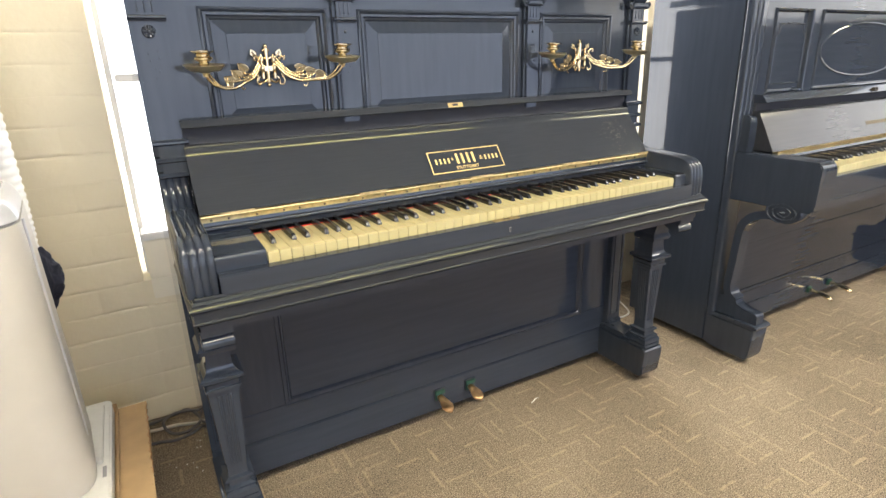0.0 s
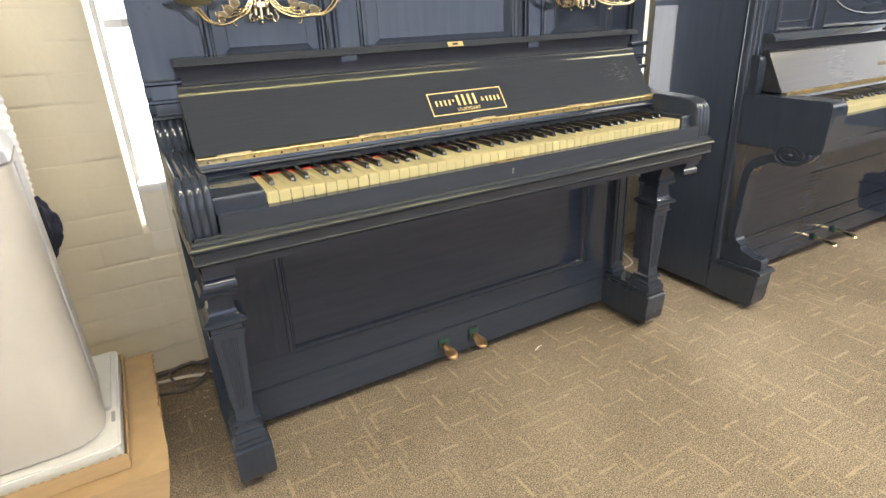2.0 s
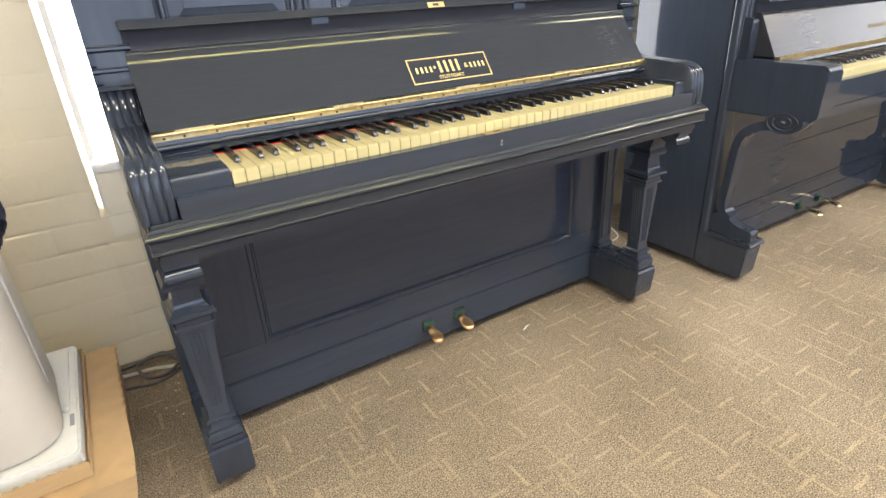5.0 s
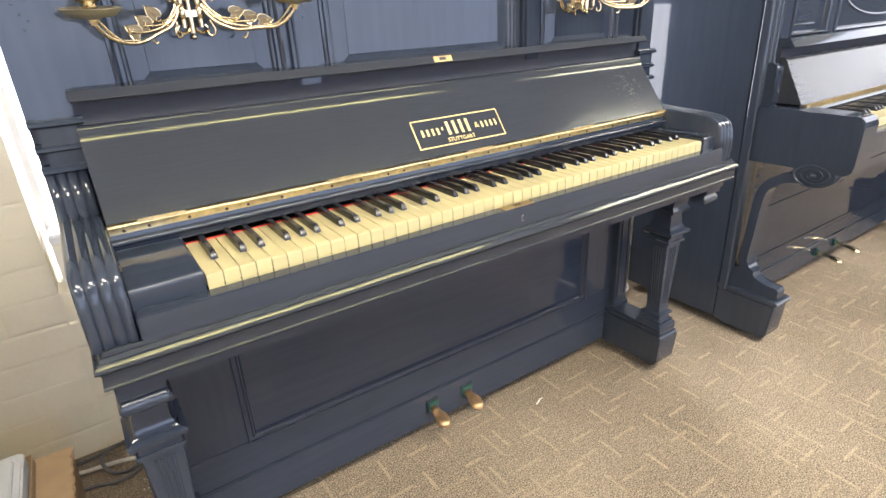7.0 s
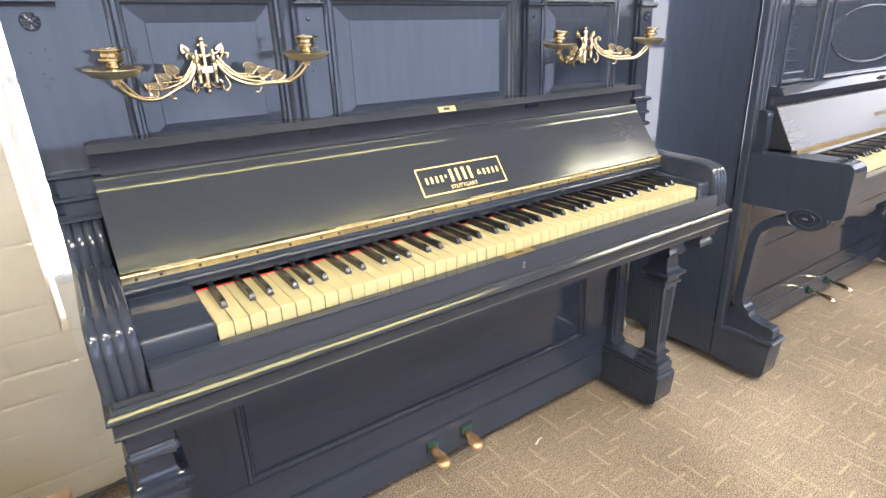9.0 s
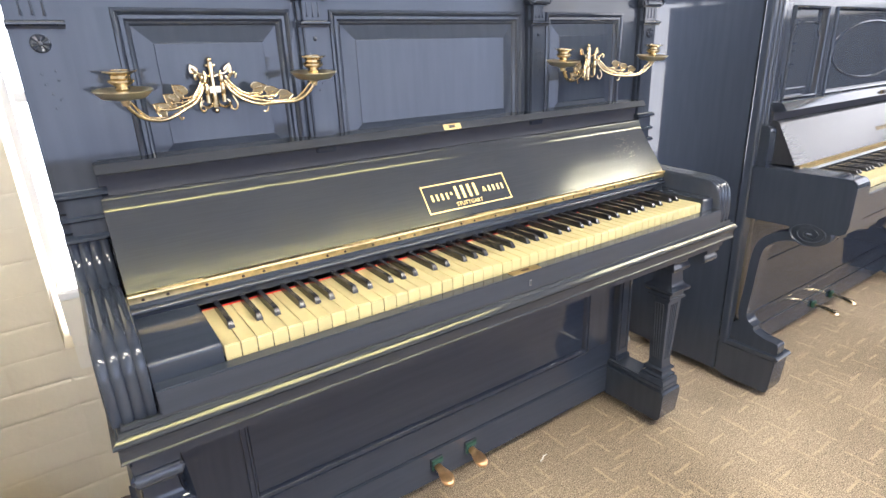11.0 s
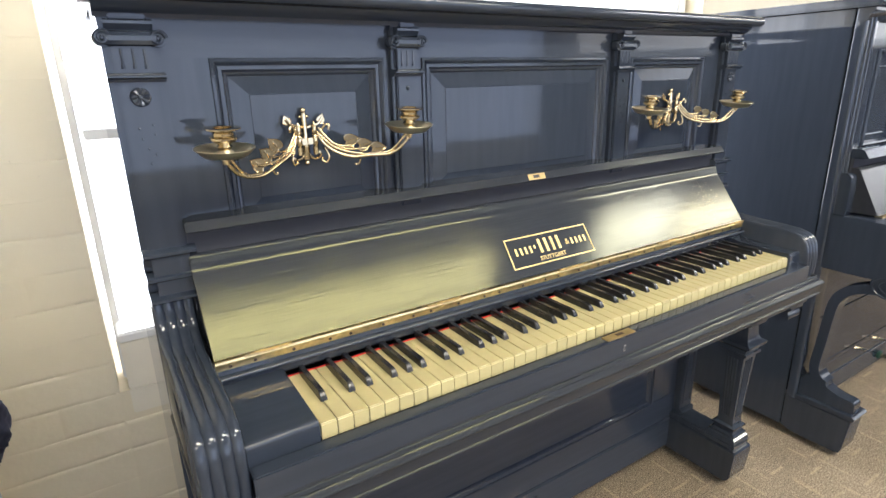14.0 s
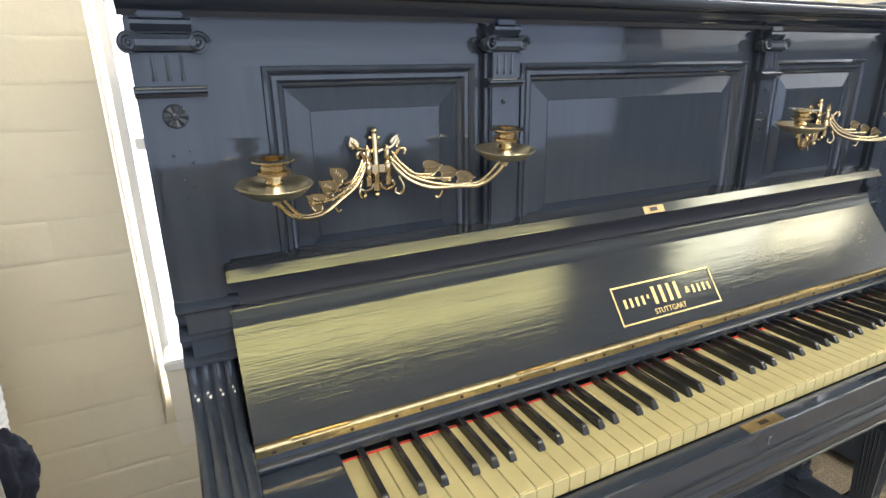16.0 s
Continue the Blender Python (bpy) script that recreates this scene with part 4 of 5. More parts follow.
def sconce(cx, cz, left, right, drop):
    ob = thing("candle_sconce", cx, FACE, cz, "ornate polished-brass double candle bracket with leaves on a black panel", "candle bracket", "piano candle brackets")
    y = FACE - 0.001
    bp = bmesh.new()
    stem = smooth_path([(cx, y - 0.004, cz - 0.030), (cx, y - 0.006, cz + 0.01), (cx, y - 0.004, cz + 0.042)], 4)
    tube(stem, [0.006] * 4 + [0.0045] * (len(stem) - 4), 8, bp)
    for r, dz in ((0.0046, 0.046), (0.0032, 0.038)):
        bmesh.ops.create_uvsphere(bp, u_segments=10, v_segments=6, radius=r, matrix=Matrix.Translation((cx, y - 0.004, cz + dz)))
    for sg in (-1, 1):
        bmesh.ops.create_uvsphere(bp, u_segments=8, v_segments=5, radius=0.003, matrix=Matrix.Translation((cx + sg * 0.006, y - 0.004, cz + 0.037)))
        up = smooth_path([(cx, y - 0.004, cz + 0.018), (cx + sg * 0.010, y - 0.006, cz + 0.022), (cx + sg * 0.022, y - 0.006, cz + 0.025), (cx + sg * 0.030, y - 0.005, cz + 0.034)], 4)
        tube(up, 0.0028, 7, bp)
        join(bp, leaf(Matrix.Translation((cx + sg * 0.026, y - 0.006, cz + 0.027)) @ pose(0, 0, 0, 0, -90 + sg * 22, 0) @ Matrix.Scale(0.62, 4)))
        dn = smooth_path([(cx, y - 0.004, cz - 0.012), (cx + sg * 0.006, y - 0.005, cz - 0.026), (cx + sg * 0.016, y - 0.005, cz - 0.030), (cx + sg * 0.024, y - 0.005, cz - 0.024), (cx + sg * 0.019, y - 0.005, cz - 0.018)], 4)
        tube(dn, 0.0024, 7, bp)
        lathe([(0.004, -0.022), (0.0045, -0.010), (0.003, -0.009), (0.0048, -0.006), (0.0048, 0.006), (0.003, 0.009), (0.0045, 0.012), (0.003, 0.024), (0.001, 0.029)], Matrix.Translation((cx + sg * 0.013, y - 0.014, cz)), 12, bp)
        box(cx + sg * 0.0065 - 0.006, cx + sg * 0.0065 + 0.006, y - 0.016, y, cz - 0.006, cz + 0.004, 0.001, bp)
    bmesh.ops.create_uvsphere(bp, u_segments=10, v_segments=6, radius=0.0045, matrix=Matrix.Translation((cx, y - 0.005, cz - 0.036)))
    part("back_plate", bp, BRASS, ob, "", 50)
    for sg, turn in ((-1, left), (1, right)):
        # u runs outward from the pin, in the direction that the arm is swung to
        d = Vector((sg * math.cos(radians(turn)), -math.sin(radians(turn)), 0))
        o = Vector((cx + sg * 0.013, y - 0.014, cz))

        def at(u, z, side=0.0):
            return o + d * u + Vector((0, 0, z)) + Vector((-d.y, d.x, 0)) * side

        fall_by = drop[0] if sg < 0 else drop[1]
        reach = 0.153 if sg < 0 else 0.147
        arm = bmesh.new()
        main = smooth_path([at(0.006, 0.006), at(0.014, -0.006), at(0.030, -0.019), at(0.056, -0.028), at(0.088, -0.031 - fall_by), at(0.116, -0.030 - fall_by), at(reach - 0.013, -0.021 - fall_by), at(reach, -0.008 - fall_by), at(reach + 0.003, 0.0 - fall_by)], 5)
        tube(main, [0.0026 + 0.0007 * math.sin(math.pi * i / (len(main) - 1)) for i in range(len(main))], 9, arm)
        tube(smooth_path([at(0.092, -0.0285 - fall_by), at(reach - 0.032, -0.0265 - fall_by), at(reach - 0.017, -0.016 - fall_by), at(reach - 0.007, -0.005 - fall_by), at(reach - 0.001, 0.001 - fall_by)], 5), 0.0023, 8, arm)
        for k, (pts, r) in enumerate((
                ([(0.004, 0.010), (0.012, 0.004), (0.026, -0.010), (0.050, -0.020), (0.080, -0.025), (0.103, -0.023)], 0.003),
                ([(0.004, 0.012), (0.010, 0.008), (0.022, -0.004), (0.046, -0.015), (0.081, -0.016)], 0.0028),
                ([(0.006, 0.020), (0.010, 0.014), (0.018, 0.004), (0.034, -0.009), (0.057, -0.010)], 0.0028),
                ([(0.004, 0.004), (0.014, 0.020), (0.018, 0.024), (0.023, 0.022), (0.022, 0.016)], 0.0032),
                ([(0.014, -0.012), (0.020, -0.026), (0.016, -0.035), (0.009, -0.033), (0.010, -0.027)], 0.0024),
                ([(0.070, -0.033), (0.066, -0.041), (0.060, -0.040)], 0.0018))):
            tube(smooth_path([at(u, z, 0.002 * (k % 2)) for u, z in pts], 5), r * 0.78, 8, arm)
        a_ob = part("arm", arm, BRASS, ob, "", 60)
        for u, z, ang in ((0.050, -0.012, 58), (0.068, -0.023, 52), (0.088, -0.034, 46)) if sg < 0 else ((0.048, -0.010, 24), (0.069, -0.017, 20), (0.090, -0.023, 14)):
            m = Matrix.Translation(at(u, z + 0.006)) @ Matrix.Scale(sg, 4, (1, 0, 0)) @ pose(0, 0, 0, 0, 0, -12) @ pose(0, 0, 0, 0, -ang + 12, 0)
            lf = part("leaf", leaf(m), BRASS, a_ob, "", 40)
            lf.data.materials.append(BRASS_D)
            for f in lf.data.polygons[:LEAF_FACE]:
                f.material_index = 1
        pan, cup = cup_and_pan(0, 0)
        top = at(reach + 0.004, 0.012 - fall_by)
        seat = Matrix.Translation(top) @ pose(0, 0, 0, 5, 0, 0)
        part("drip_pan", lathe(pan, seat, 40), BRASS_P, a_ob, "", 50)
        part("candle_cup", lathe([(r * 1.06, z) for r, z in cup], seat, 24), BRASS, a_ob, "", 40)
    return ob


sconce(0.103, 1.088, 34, 24, (0.007, -0.004))
sconce(1.022, 1.090, 21, 29, (0.002, 0.0))

# the second piano
QL, QR, QC = 1.612, 3.168, 2.39
QF = 0.115
piano2 = thing("upright_piano", QC, 0.3, 0, "tall black-polished upright piano with satin fallboard and scrolled console legs", "piano", "upright pianos")


def qspan(a, b, s):
    return (a, b) if s < 0 else (2 * QC - b, 2 * QC - a)


for s in (-1, 1):
    a, b = qspan(QL, QL + 0.032, s)
    part("side_panel", box(a, b, QF + 0.02, 0.502, 0.036, 1.33, 0.002), BLACK, piano2)
    a, b = qspan(QL - 0.002, QL + 0.075, s)
    st = bmesh.new()
    prism(rounded(a, b, QF - 0.012, QF + 0.018, 0.008, 4), 0.15, 1.33, "z", 0, st)
    for x in (a + 0.022, a + 0.045):
        tube([(x, QF - 0.012, 0.78), (x, QF - 0.012, 1.31)], 0.005, 8, st)
    part("corner_stile", st, BLACK, piano2)
part("back_board", box(QL + 0.034, QR - 0.034, 0.47, 0.495, 0.05, 1.31, 0), DARK, piano2)
part("lid", prism([(0.56, 1.331)] + arc(QF - 0.035, 1.343, 0.012, 270, 90, 6) + [(0.56, 1.355)], QL - 0.025, QR + 0.025, "x", 0.004), BLACK_X, piano2)
part("cornice", prism([(QF + 0.01, 1.298), (QF - 0.012, 1.298), (QF - 0.02, 1.313), (QF - 0.03, 1.323), (QF - 0.03, 1.3305), (QF + 0.01, 1.3305)], QL - 0.006, QR + 0.006, "x"), BLACK_X, piano2)
UZ0, UZ1 = 0.955, 1.228
panels = [(1.748, 1.972), (2.03, 2.75), (2.808, 3.032)]
edges = [QL + 0.073] + [x for p in panels for x in p] + [QR - 0.073]
part("top_rail", box(QL + 0.073, QR - 0.073, QF, QF + 0.03, UZ1, 1.298, 0), BLACK_X, piano2)
part("bottom_rail", box(QL + 0.073, QR - 0.073, QF, QF + 0.03, 0.90, UZ0, 0), BLACK_X, piano2)
for i in range(0, len(edges), 2):
    part("stile", box(edges[i], edges[i + 1], QF, QF + 0.03, UZ0, UZ1, 0), BLACK, piano2)
for a, b in panels:
    part("panel_moulding", picture_frame(a, b, UZ0, UZ1, [(0, QF + 0.015), (0, QF - 0.003), (0.003, QF - 0.007), (0.007, QF - 0.004), (0.009, QF + 0.006), (0.012, QF + 0.012)]), BLACK, piano2)
    part("panel", box(a + 0.002, b - 0.002, QF + 0.011, QF + 0.02, UZ0 + 0.002, UZ1 - 0.002, 0), BLACK_X, piano2)
    if b - a < 0.3:
        # a thin bead whose upper corners curl inward
        ga, gb, g0, g1, gy = a + 0.036, b - 0.012, UZ0 + 0.03, 1.180, QF + 0.0105
        half = [(ga, g0), (ga, g1 - 0.056), (ga + 0.002, g1 - 0.040), (ga + 0.010, g1 - 0.030), (ga + 0.018, g1 - 0.022), (ga + 0.020, g1 - 0.008), (ga + 0.026, g1)]
        line = smooth_path([(x, gy, z) for x, z in half] + [(ga + gb - x, gy, z) for x, z in reversed(half)], 4)
        part("inner_border", tube(line + [Vector((ga, gy, g0))], 0.0032, 6), BLACK, piano2)
    else:
        ring = [(QC + 0.315 * math.cos(2 * math.pi * i / 64), QF + 0.0105, 1.090 + 0.096 * math.sin(2 * math.pi * i / 64)) for i in range(65)]
        part("oval_moulding", tube(ring, 0.0036, 8), BLACK, piano2, "raised oval moulding")
q_ledge = part("ledge", prism([(0.074, 0.927), (0.058, 0.930), (0.072, 0.950), (0.077, 0.954), (QF + 0.01, 0.955), (QF + 0.01, 0.927)], 1.676, 2 * QC - 1.69, "x", 0.002), BLACK_X, piano2)
part("lock_plate", box(QC - 0.02, QC + 0.02, 0.0580, 0.0655, 0.9335, 0.9470, 0.001), BRASS, q_ledge, "small brass lock plate")
part("slot", box(QC - 0.007, QC + 0.007, 0.0570, 0.0625, 0.9375, 0.9435, 0), DARK, q_ledge)
part("recess_board", box(1.68, 2 * QC - 1.68, 0.095, 0.114, 0.86, 0.93, 0), DARK, piano2)
q_fall = part("fallboard", prism([(0.006, 0.772), (0.062, 0.880), (0.068, 0.892), (0.074, 0.899), (0.085, 0.902), (0.094, 0.90), (0.094, 0.86), (0.094, 0.772)], 1.668, 2 * QC - 1.668, "x", 0.0015), FALL_B, piano2, "open fallboard in satin black polish")


def q_rect(x0, x1, s0, s1, bm):
    vs = []
    for x, s in ((x0, s0), (x1, s0), (x1, s1), (x0, s1)):
        vs.append(bm.verts.new((x, 0.006 + 0.4603 * s - 0.0009, 0.772 + 0.8878 * s + 0.0005)))
    bm.faces.new(vs)


for i in range(11):
    nb = bmesh.new()
    q_rect(QC - 0.085 + i * 0.0155, QC - 0.076 + i * 0.0155, 0.045, 0.059 if i else 0.0605, nb)
    part("name_bar", nb, BRASS_D, q_fall, "gilt bar in place of the maker's name", smooth=0)
part("hinge", box(1.69, 2 * QC - 1.69, 0.001, 0.02, 0.757, 0.771, 0.001), BRASS_W, piano2, "long brass piano hinge")
part("name_board", prism([(0.02, 0.757), (-0.002, 0.757), (-0.006, 0.750), (-0.004, 0.742), (0.02, 0.735)], 1.69, 2 * QC - 1.69, "x"), BLACK_X, piano2)
QK0, QKY, QKZ = QC - 26 * KW, -0.148, 0.735
dz = QKZ - KZ
for i in range(52):
    for src in (white, lip):
        c = src.copy()
        scene.collection.objects.link(c)
        c.parent = piano2
        c.matrix_parent_inverse = piano2.matrix_basis.inverted()
        c.location = (QK0 + i * KW, QKY, dz)
    if i < 51 and i % 7 not in (1, 4):
        c = black.copy()
        scene.collection.objects.link(c)
        c.parent = piano2
        c.matrix_parent_inverse = piano2.matrix_basis.inverted()
        c.location = (QK0 + (i + 1) * KW, QKY, dz)
part("key_slip", box(1.70, 2 * QC - 1.70, -0.178, -0.152, 0.640, 0.7135, 0.003), BLACK_X, piano2)
part("key_bed", box(1.66, 2 * QC - 1.66, -0.172, QF + 0.01, 0.605, 0.6395, 0.004), BLACK_X, piano2)
for s in (-1, 1):
    a, b = qspan(1.702, 1.776, s)
    part("key_block", box(a, b, -0.15, 0.0, 0.6405, 0.728, 0.004), BLACK_X, piano2)
    part("block_cap", prism([(0.0, 0.7285), (-0.148, 0.7285), (-0.150, 0.742)] + arc(-0.138, 0.744, 0.012, 180, 90, 5) + [(0.0, 0.758)], a + (0 if s < 0 else 0.034), b - (0.034 if s < 0 else 0), "x", 0.003), BLACK_X, piano2)
    a, b = qspan(QL + 0.004, 1.70, s)
    ck = bmesh.new()
    prism([(QF, 0.602), (-0.160, 0.602), (-0.175, 0.612), (-0.180, 0.64), (-0.182, 0.735)] + arc(-0.160, 0.742, 0.022, 180, 95, 6) + [(-0.10, 0.765), (0.0, 0.766), (QF, 0.768)], a, b, "x", 0.004, ck)
    part("cheek", ck, BLACK, piano2)
    wing = prism([(QF, 0.767), (0.075, 0.767), (0.071, 0.79), (0.072, 0.84)] + arc(0.092, 0.870, 0.020, 190, 90, 6) + [(QF, 0.892)], a + 0.012, b - 0.034, "x", 0.003)
    part("cheek_scroll", wing, BLACK, piano2)
    a, b = qspan(QL + 0.012, QL + 0.062, s)
    m = (a + b) / 2
    mid = smooth_path([(0, -0.045, 0.572), (0, -0.012, 0.566), (0, 0.028, 0.545), (0, 0.052, 0.508), (0, 0.060, 0.45), (0, 0.066, 0.36), (0, 0.072, 0.28), (0, 0.060, 0.245), (0, 0.036, 0.228)], 4)
    out = []
    for i, p in enumerate(mid):
        d = (mid[min(i + 1, len(mid) - 1)] - mid[max(i - 1, 0)]).normalized()
        out.append((p, Vector((0, -d.z, d.y)) * 0.014))
    lg = prism([(p + w).yz[:] for p, w in out] + [(p - w).yz[:] for p, w in reversed(out)], a, b, "x", 0)
    lg = part("console_leg", lg, BLACK, piano2, "slender curved console leg with a carved spiral")
    sp_bm = lathe([(0.056, -0.030), (0.060, -0.024), (0.060, 0.024), (0.057, 0.029), (0.050, 0.030), (0.002, 0.030)], None, 40)
    coil = [((0.056 - 0.046 * i / 70) * math.cos(i / 70 * 5 * math.pi), (0.056 - 0.046 * i / 70) * math.sin(i / 70 * 5 * math.pi), 0.0305) for i in range(71)]
    tube(coil, [0.0042 - 0.0016 * i / 70 for i in range(71)], 7, sp_bm)
    bmesh.ops.create_uvsphere(sp_bm, u_segments=12, v_segments=8, radius=0.009, matrix=Matrix.Translation((0, 0, 0.031)))
    for v in sp_bm.verts:
        v.co.z *= s
    bmesh.ops.transform(sp_bm, matrix=Matrix.Translation((m, -0.084, 0.590)) @ pose(0, 0, 0, 0, 90, 0) @ Matrix.Diagonal((0.62, 1.0, 1.0, 1)), verts=sp_bm.verts)
    part("spiral", sp_bm, BLACK, lg)
    a, b = qspan(QL + 0.002, QL + 0.088, s)
    toe = bmesh.new()
    prism([(-0.054, 0.150), (-0.056, 0.140), (-0.048, 0.044), (-0.042, 0.028), (-0.034, 0.024), (0.10, 0.024), (QF + 0.019, 0.035), (QF + 0.019, 0.150)], a, b, "x", 0.003, toe)
    prism([(-0.064, 0.151), (-0.066, 0.158), (-0.060, 0.164), (-0.050, 0.166), (QF + 0.02, 0.166), (QF + 0.02, 0.151)], a - 0.002, b + 0.002, "x", 0.002, toe)
    prism([(-0.054, 0.166), (-0.054, 0.196)] + arc(-0.044, 0.196, 0.010, 180, 90, 4) + [(-0.012, 0.207), (0.012, 0.214), (0.028, 0.222), (0.034, 0.24), (0.058, 0.25), (0.09, 0.24), (QF + 0.01, 0.20), (QF + 0.01, 0.166)], a + 0.012, b - 0.03, "x", 0.002, toe)
    part("sled_foot", toe, BLACK, piano2)
    for cy in (0.07, 0.43):
        cs = lathe([(0.010, -0.010), (0.0175, -0.009), (0.018, 0.009), (0.010, 0.010)], Matrix.Translation(((a + b) / 2, cy, 0.018)) @ pose(0, 0, 0, 0, 90, 0), 20)
        box((a + b) / 2 - 0.014, (a + b) / 2 + 0.014, cy - 0.012, cy + 0.012, 0.022, 0.045, 0.002, cs)
        part("caster", cs, IRON, piano2, "dark iron caster")
part("lower_panel", box(QL + 0.073, QR - 0.073, 0.130, 0.150, 0.20, 0.605, 0), BLACK_X, piano2, "broad plain lower panel")
part("panel_rule", box(QL + 0.14, QR - 0.14, 0.127, 0.1295, 0.386, 0.392, 0.001), BLACK_X, piano2)
part("lower_moulding", prism([(0.15, 0.1835), (0.1285, 0.1835), (0.1275, 0.190), (0.1285, 0.197), (0.15, 0.1995)], QL + 0.073, QR - 0.073, "x"), BLACK_X, piano2)
part("bottom_board", box(QL + 0.073, QR - 0.073, 0.124, 0.15, 0.05, 0.127, 0.002), BLACK_X, piano2)
part("bottom_rail", box(QL + 0.073, QR - 0.073, 0.128, 0.15, 0.1285, 0.1825, 0.001), BLACK_X, piano2)
for x in (QC - 0.078, QC + 0.083):
    p = part("pedal", pedal(x, 0.035, 0.090), BRASS, piano2, "bright brass pedal", 60)
    part("pedal_felt", box(x - 0.015, x + 0.015, 0.112, 0.123, 0.074, 0.102, 0.003), GREEN, p, "green felt bushing")

# packing and air conditioner beside the wall
carton = box(-0.95, -0.284, 0.0, 0.53, 0.0, 0.211, 0)
bmesh.ops.subdivide_edges(carton, edges=carton.edges[:], cuts=7, use_grid_fill=True)
for v in carton.verts:
    q = noise.noise_vector(v.co * 6.0) * 0.007
    v.co += Vector((q.x, q.y, q.z if v.co.z > 0.01 else 0))
    if v.co.z < 0.001:
        v.co.z = 0
    if v.co.x > -0.31:
        v.co.x -= 0.045 * max(0, 1 - v.co.z / 0.211) * (1 - 0.5 * v.co.y / 0.53)
    if v.co.x > -0.30 and v.co.z > 0.05:
        v.co.x -= 0.012 * max(0, noise.noise(Vector((v.co.y * 9, v.co.z * 7, 3))))
carton = part("cardboard_box", carton, CARD, None, "", 30)
tagged(carton, "dented closed brown cardboard box lying flat on the carpet", "box")
part("torn_edge", tube([(-0.286 + 0.002 * math.sin(i * 2.1), 0.02 + i * 0.0115, 0.2105 + 0.0016 * math.sin(i * 1.3)) for i in range(44)], 0.0022, 6), CARD_IN, carton)

tray_c = bmesh.new()
box(-0.862, -0.352, 0.047, 0.506, 0.2147, 0.2177, 0, tray_c)
for a in ((-0.862, -0.352, 0.046, 0.049, 0.2147, 0.250), (-0.862, -0.352, 0.505, 0.508, 0.2147, 0.240), (-0.3535, -0.351, 0.052, 0.505, 0.2147, 0.238), (-0.863, -0.860, 0.052, 0.505, 0.2147, 0.238)):
    box(*a, 0.0005, tray_c)
for i in range(30):
    x = -0.36 - i * 0.0165
    box(x - 0.008, x, 0.0462, 0.0488, 0.249, 0.2505 + 0.0025 * random.random(), 0, tray_c)
tray = part("carton_tray", tray_c, CARD, None)
tagged(tray, "shallow cut-down cardboard tray on the box", "tray")
foam_p = prism(rounded(-0.850, -0.360, 0.069, 0.498, 0.012, 4), 0.2185, 0.262, "z", 0.004)
foam = part("polystyrene_base", foam_p, FOAM)
tagged(foam, "white expanded polystyrene packing base in the cardboard tray", "packing")
part("label", box(-0.376, -0.368, 0.16, 0.20, 0.2615, 0.2625, 0), PLASTIC_G, foam, "small grey printed label bars")
part("rib", prism(rounded(-0.388, -0.375, 0.21, 0.47, 0.006, 3), 0.261, 0.272, "z", 0.002), FOAM, foam)

ac = thing("air_conditioner", -0.61, 0.27, 0.262, "white portable air conditioner with a grey top, standing in its packing", "air conditioner")


def shell(levels, bm=None):
    """Rounded boxes one above the other: (z, inset)."""
    bm = bmesh.new()
    rings = []
    for z, d in levels:
        outline = rounded(-0.815 + d, -0.381 - d, 0.085 + d * 1.3, 0.445 - d, max(0.080 - d, 0.01), 8)
        rings.append([bm.verts.new((x - 0.09 * max(0, y - 0.15) * (x > -0.6), y, z)) for x, y in outline])
    n = len(rings[0])
    for r, q in zip(rings, rings[1:]):
        for i in range(n):
            bm.faces.new((r[i], r[(i + 1) % n], q[(i + 1) % n], q[i]))
    bm.faces.new(rings[0])
    bm.faces.new(rings[-1])
    return bm


part("body", shell([(0.2625, 0.012), (0.268, 0.004), (0.28, 0.0), (0.45, 0.002), (0.838, 0.010)]), PLASTIC, ac)
part("seam", shell([(0.839, 0.014), (0.843, 0.014)]), PLASTIC_G, ac)
part("bezel", shell([(0.8435, 0.011), (0.858, 0.014), (0.872, 0.021), (0.880, 0.028), (0.882, 0.034), (0.879, 0.036)]), SILVER, ac, "silver-grey rim")
part("top_panel", shell([(0.874, 0.037), (0.879, 0.037), (0.8795, 0.042)]), PLASTIC_G, ac, "dark grey top")
rear = bmesh.new()
box(-0.79, -0.425, 0.446, 0.462, 0.28, 0.77, 0.006, rear)
part("rear_panel", rear, PLASTIC, ac)
# A thin silver tube that follows the body's right front edge.
part("edge_trim", tube([(-0.3835, 0.185, 0.36), (-0.3862, 0.188, 0.5), (-0.393, 0.192, 0.836)], [0.0012, 0.0026, 0.003], 8), SILVER, ac, "pale line along the body's edge")

hose_pts = smooth_path([(-0.574, 0.455, 0.52), (-0.544, 0.52, 0.54), (-0.515, 0.575, 0.61), (-0.505, 0.588, 0.75), (-0.508, 0.59, 1.0), (-0.513, 0.59, 1.3), (-0.512, 0.60, 1.8), (-0.514, 0.61, 2.3), (-0.514, 0.61, CEIL)], 60)
fine_pts, acc = [], 0.0
for p, q in zip(hose_pts, hose_pts[1:]):
    if acc <= 0:
        fine_pts.append(p)
        acc += 0.003
    acc -= (q - p).length
hose = part("exhaust_hose", tube(fine_pts, [0.069 + 0.0016 * math.sin(i * math.pi * 0.42) for i in range(len(fine_pts))], 28), HOSE, None, "", 80)
tagged(hose, "white ribbed plastic exhaust hose rising behind the air conditioner", "hose")

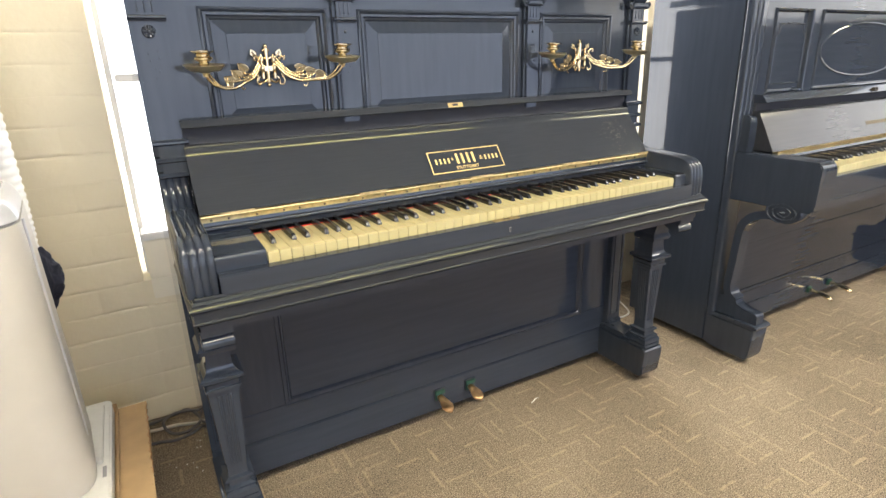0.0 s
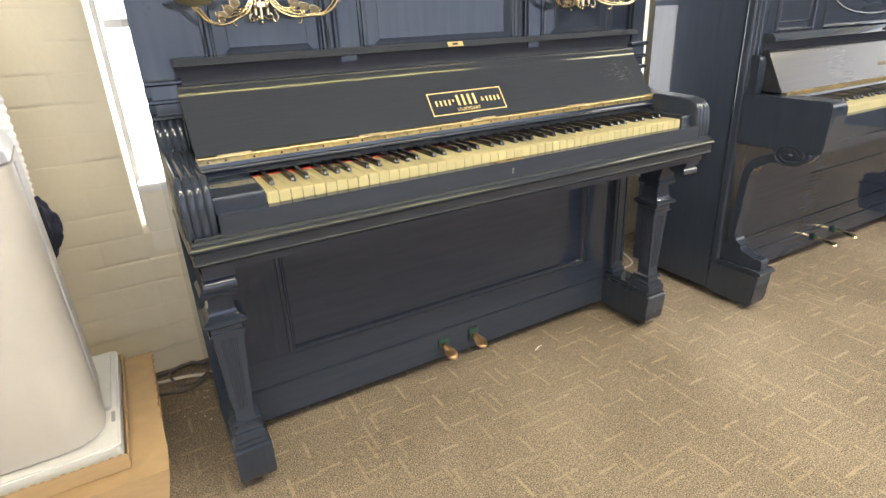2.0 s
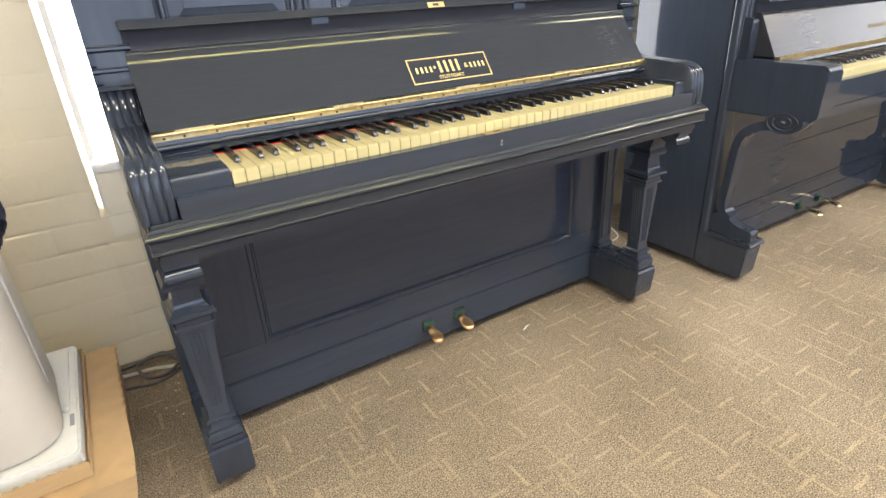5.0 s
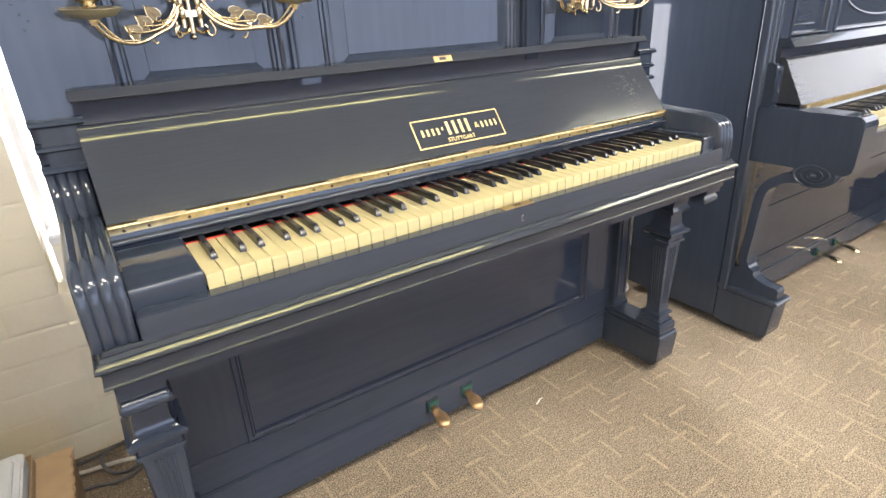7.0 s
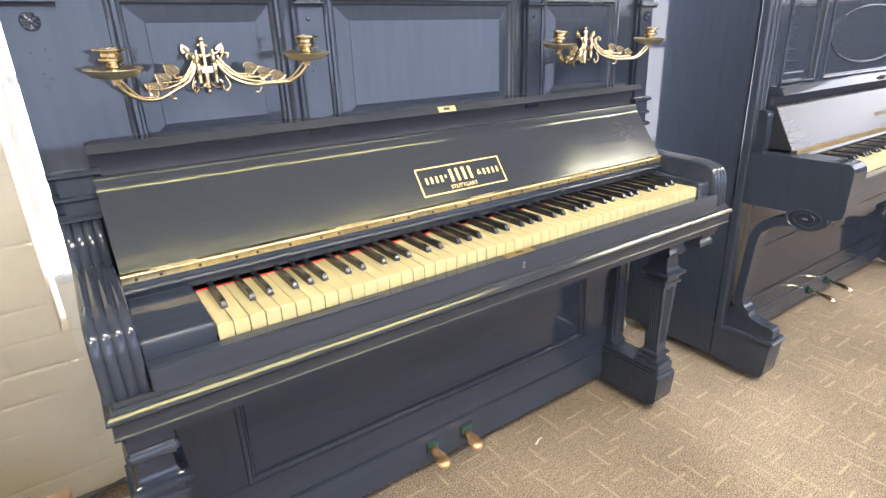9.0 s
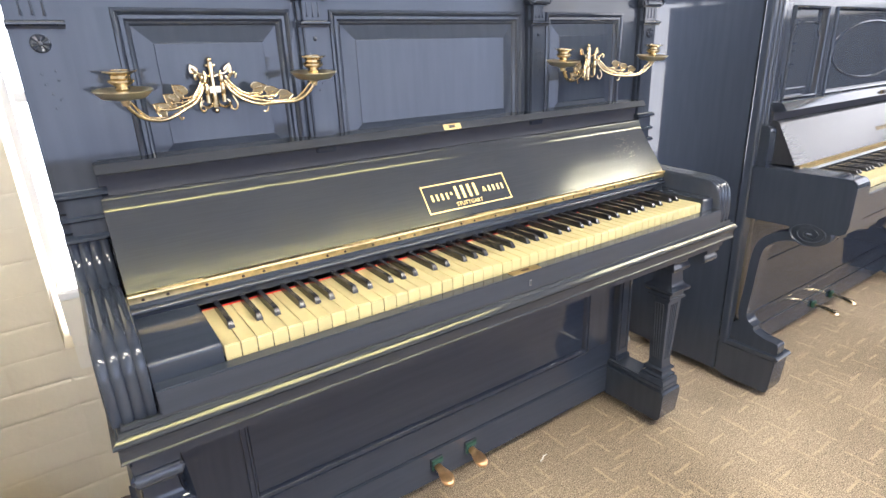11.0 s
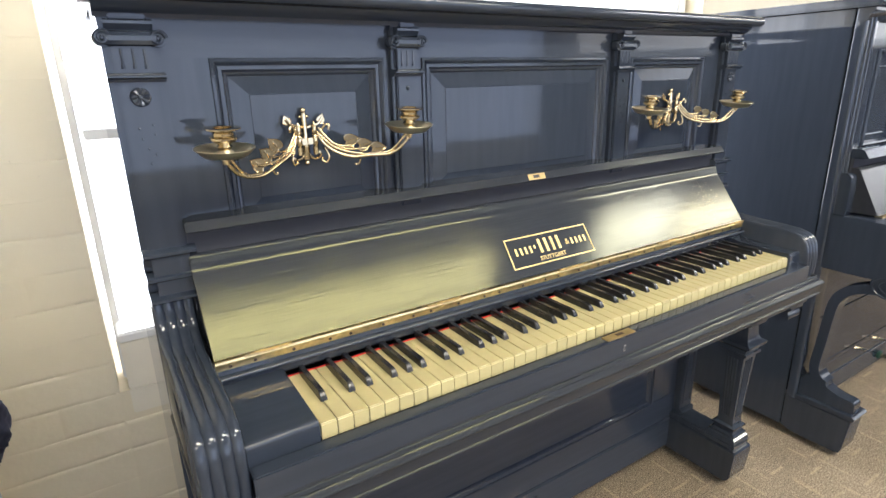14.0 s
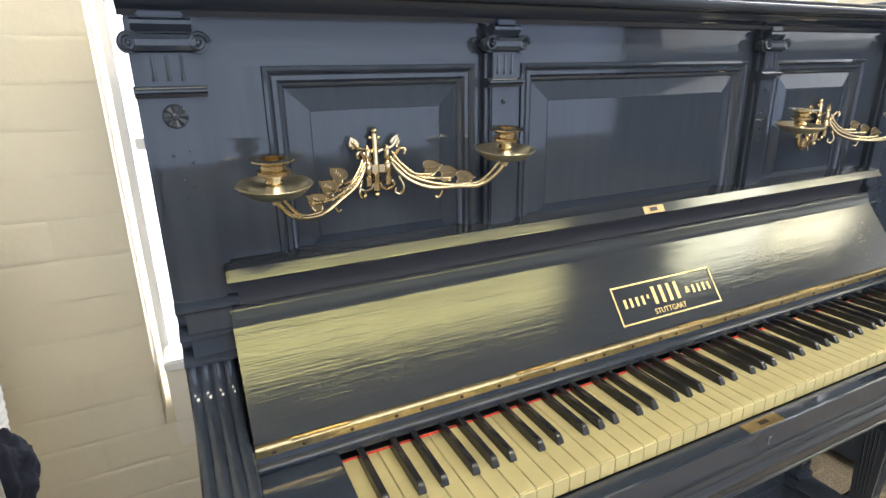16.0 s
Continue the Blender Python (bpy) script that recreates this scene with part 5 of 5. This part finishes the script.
rag = bmesh.new()
bmesh.ops.create_icosphere(rag, subdivisions=5, radius=1.0)
for v in rag.verts:
    c = v.co.copy()
    f = 1 + 0.18 * noise.noise(c * 2.2) + 0.10 * noise.noise(c * 6.0) + 0.10 * abs(noise.noise(Vector((c.x * 3, c.y * 3, c.z * 9))))
    v.co = Vector((-0.448 + 0.050 * c.x * f, 0.512 + 0.046 * c.y * f, 0.616 + 0.080 * c.z * f))
rag = part("rag", rag, CLOTH, None, "", 70)
tagged(rag, "crumpled navy-blue cloth wrapped round the hose end", "cloth")


# cables and crumbs on the carpet
def cable(pts, r, material, label):
    ob = part("cable", tube(smooth_path(pts, 8), r, 8), material, None, "", 80)
    return tagged(ob, label, "cable", "cables on the carpet")


cable([(-0.38, 0.715, 0.007), (-0.29, 0.697, 0.007), (-0.222, 0.677, 0.014), (-0.143, 0.663, 0.007), (0.0, 0.66, 0.006)], 0.0055, CABLE_W, "off-white round cable lying along the wall")
cable([(-0.40, 0.758, 0.006), (-0.30, 0.745, 0.006), (-0.23, 0.757, 0.007), (-0.185, 0.755, 0.013), (-0.155, 0.70, 0.007), (-0.16, 0.655, 0.014), (-0.202, 0.635, 0.007), (-0.245, 0.655, 0.007), (-0.262, 0.705, 0.018), (-0.24, 0.742, 0.015), (-0.20, 0.744, 0.018), (-0.10, 0.72, 0.008), (0.03, 0.72, 0.006)], 0.0048, CABLE_G, "grey flex looped on the carpet beside the wall")
cable([(-0.36, 0.63, 0.005), (-0.284, 0.628, 0.005), (-0.235, 0.610, 0.006), (-0.185, 0.622, 0.006), (-0.12, 0.665, 0.006), (0.0, 0.70, 0.006)], 0.0045, CABLE_G, "grey flex lying on the carpet beside the wall")
cable([(1.40, 0.56, 0.006), (1.50, 0.50, 0.006), (1.56, 0.475, 0.012), (1.585, 0.48, 0.03), (1.60, 0.56, 0.05)], 0.0035, CABLE_W, "white cable running between the pianos")
crumbs = bmesh.new()
for i in range(34):
    x, y = random.uniform(-0.28, -0.1), random.uniform(0.42, 0.74)
    r = random.uniform(0.0008, 0.0026)
    bmesh.ops.create_icosphere(crumbs, subdivisions=1, radius=r, matrix=pose(x, y, r * 0.4, 0, 0, random.uniform(0, 180)) @ Matrix.Diagonal((1.6, 1, 0.6, 1)))
crumbs = part("plaster_crumbs", crumbs, DEBRIS, None, "", 0)
tagged(crumbs, "white plaster crumbs on the carpet beside the wall", "debris", kind="stuff")
scrap = part("paper_scrap", tube([(0.815, 0.185, 0.004), (0.828, 0.189, 0.006), (0.84, 0.197, 0.004), (0.852, 0.196, 0.005)], [0.0012, 0.0022, 0.0016, 0.001], 6), DEBRIS)
tagged(scrap, "tiny white scrap on the carpet", "scrap")

# bricks of the wall that show beside the box and between the pianos
COURSE, LONG = 0.0795, 0.232


def wob(x, z, s):
    return noise.noise(Vector((x * s, z * s * 1.6, 4.2)))


def lay(x, z, w):
    """One painted brick: its long edges sink unevenly towards the joints, its ends are filled with paint."""
    bm = bmesh.new()
    rows = []
    for k in range(6):
        px = x + 0.0002 + (w - 0.0004) * k / 5
        lo, hi = z + 0.0001 + 0.003 * wob(px, z, 9), z + COURSE - 0.0001 + 0.003 * wob(px, z + COURSE, 9)
        sink = [0.0004 + 0.0040 * max(0, 0.10 + wob(px + 3, e, 6)) for e in (z, z + COURSE)]
        y = WALL_Y - 0.003 + (0.0016 * max(0, 0.3 + wob(px, z + 0.03, 7)) if k in (0, 5) else 0)
        lip = [0.0012 * wob(px, z + 0.01, 11), 0.0012 * wob(px, z + 0.07, 11)]
        prof = [(WALL_Y + 0.02, lo), (y + sink[0], lo), (y + lip[0], lo + 0.0045), (y + lip[0], lo + 0.010), (y + 0.0015 * wob(px, z + 0.04, 11), (lo + hi) / 2),
                (y + lip[1], hi - 0.009), (y + lip[1], hi - 0.004), (y + sink[1], hi), (WALL_Y + 0.02, hi)]
        worn = 0.006 if abs(px - WIN_L) < 0.012 else 0.0
        rows.append([bm.verts.new((px + worn * (wob(5, p[1], 14) + 0.5 * wob(9, p[1], 50)), *p)) for p in prof])
    for a, b in zip(rows, rows[1:]):
        for k in range(8):
            f = bm.faces.new((a[k], b[k], b[k + 1], a[k + 1]))
            f.smooth = 0 < k < 7
    bmesh.ops.recalc_face_normals(bm, faces=bm.faces)
    for e in bm.edges:
        if len(e.link_faces) == 2 and e.calc_face_angle(0) > radians(50):
            e.smooth = False
    me = bpy.data.meshes.new("brick")
    bm.to_mesh(me)
    bm.free()
    me.materials.append(BRICK)
    ob = new("brick", me)
    ob.parent = wall_north


for row in range(23):
    z = row * COURSE
    off = (row % 2) * LONG / 2 + random.uniform(-0.02, 0.02)
    x = WIN_L - random.uniform(0.0, 0.006)
    first = LONG - off if row % 2 else LONG
    while x > -1.2:
        w = first if first else LONG
        first = 0
        lay(x - w, z, w)
        x -= w
    if z + COURSE < WIN_B:
        x = WIN_L + 0.0
        while x < 2.1:
            w = LONG if x > WIN_L else LONG - off
            lay(x, z, w)
            x += w
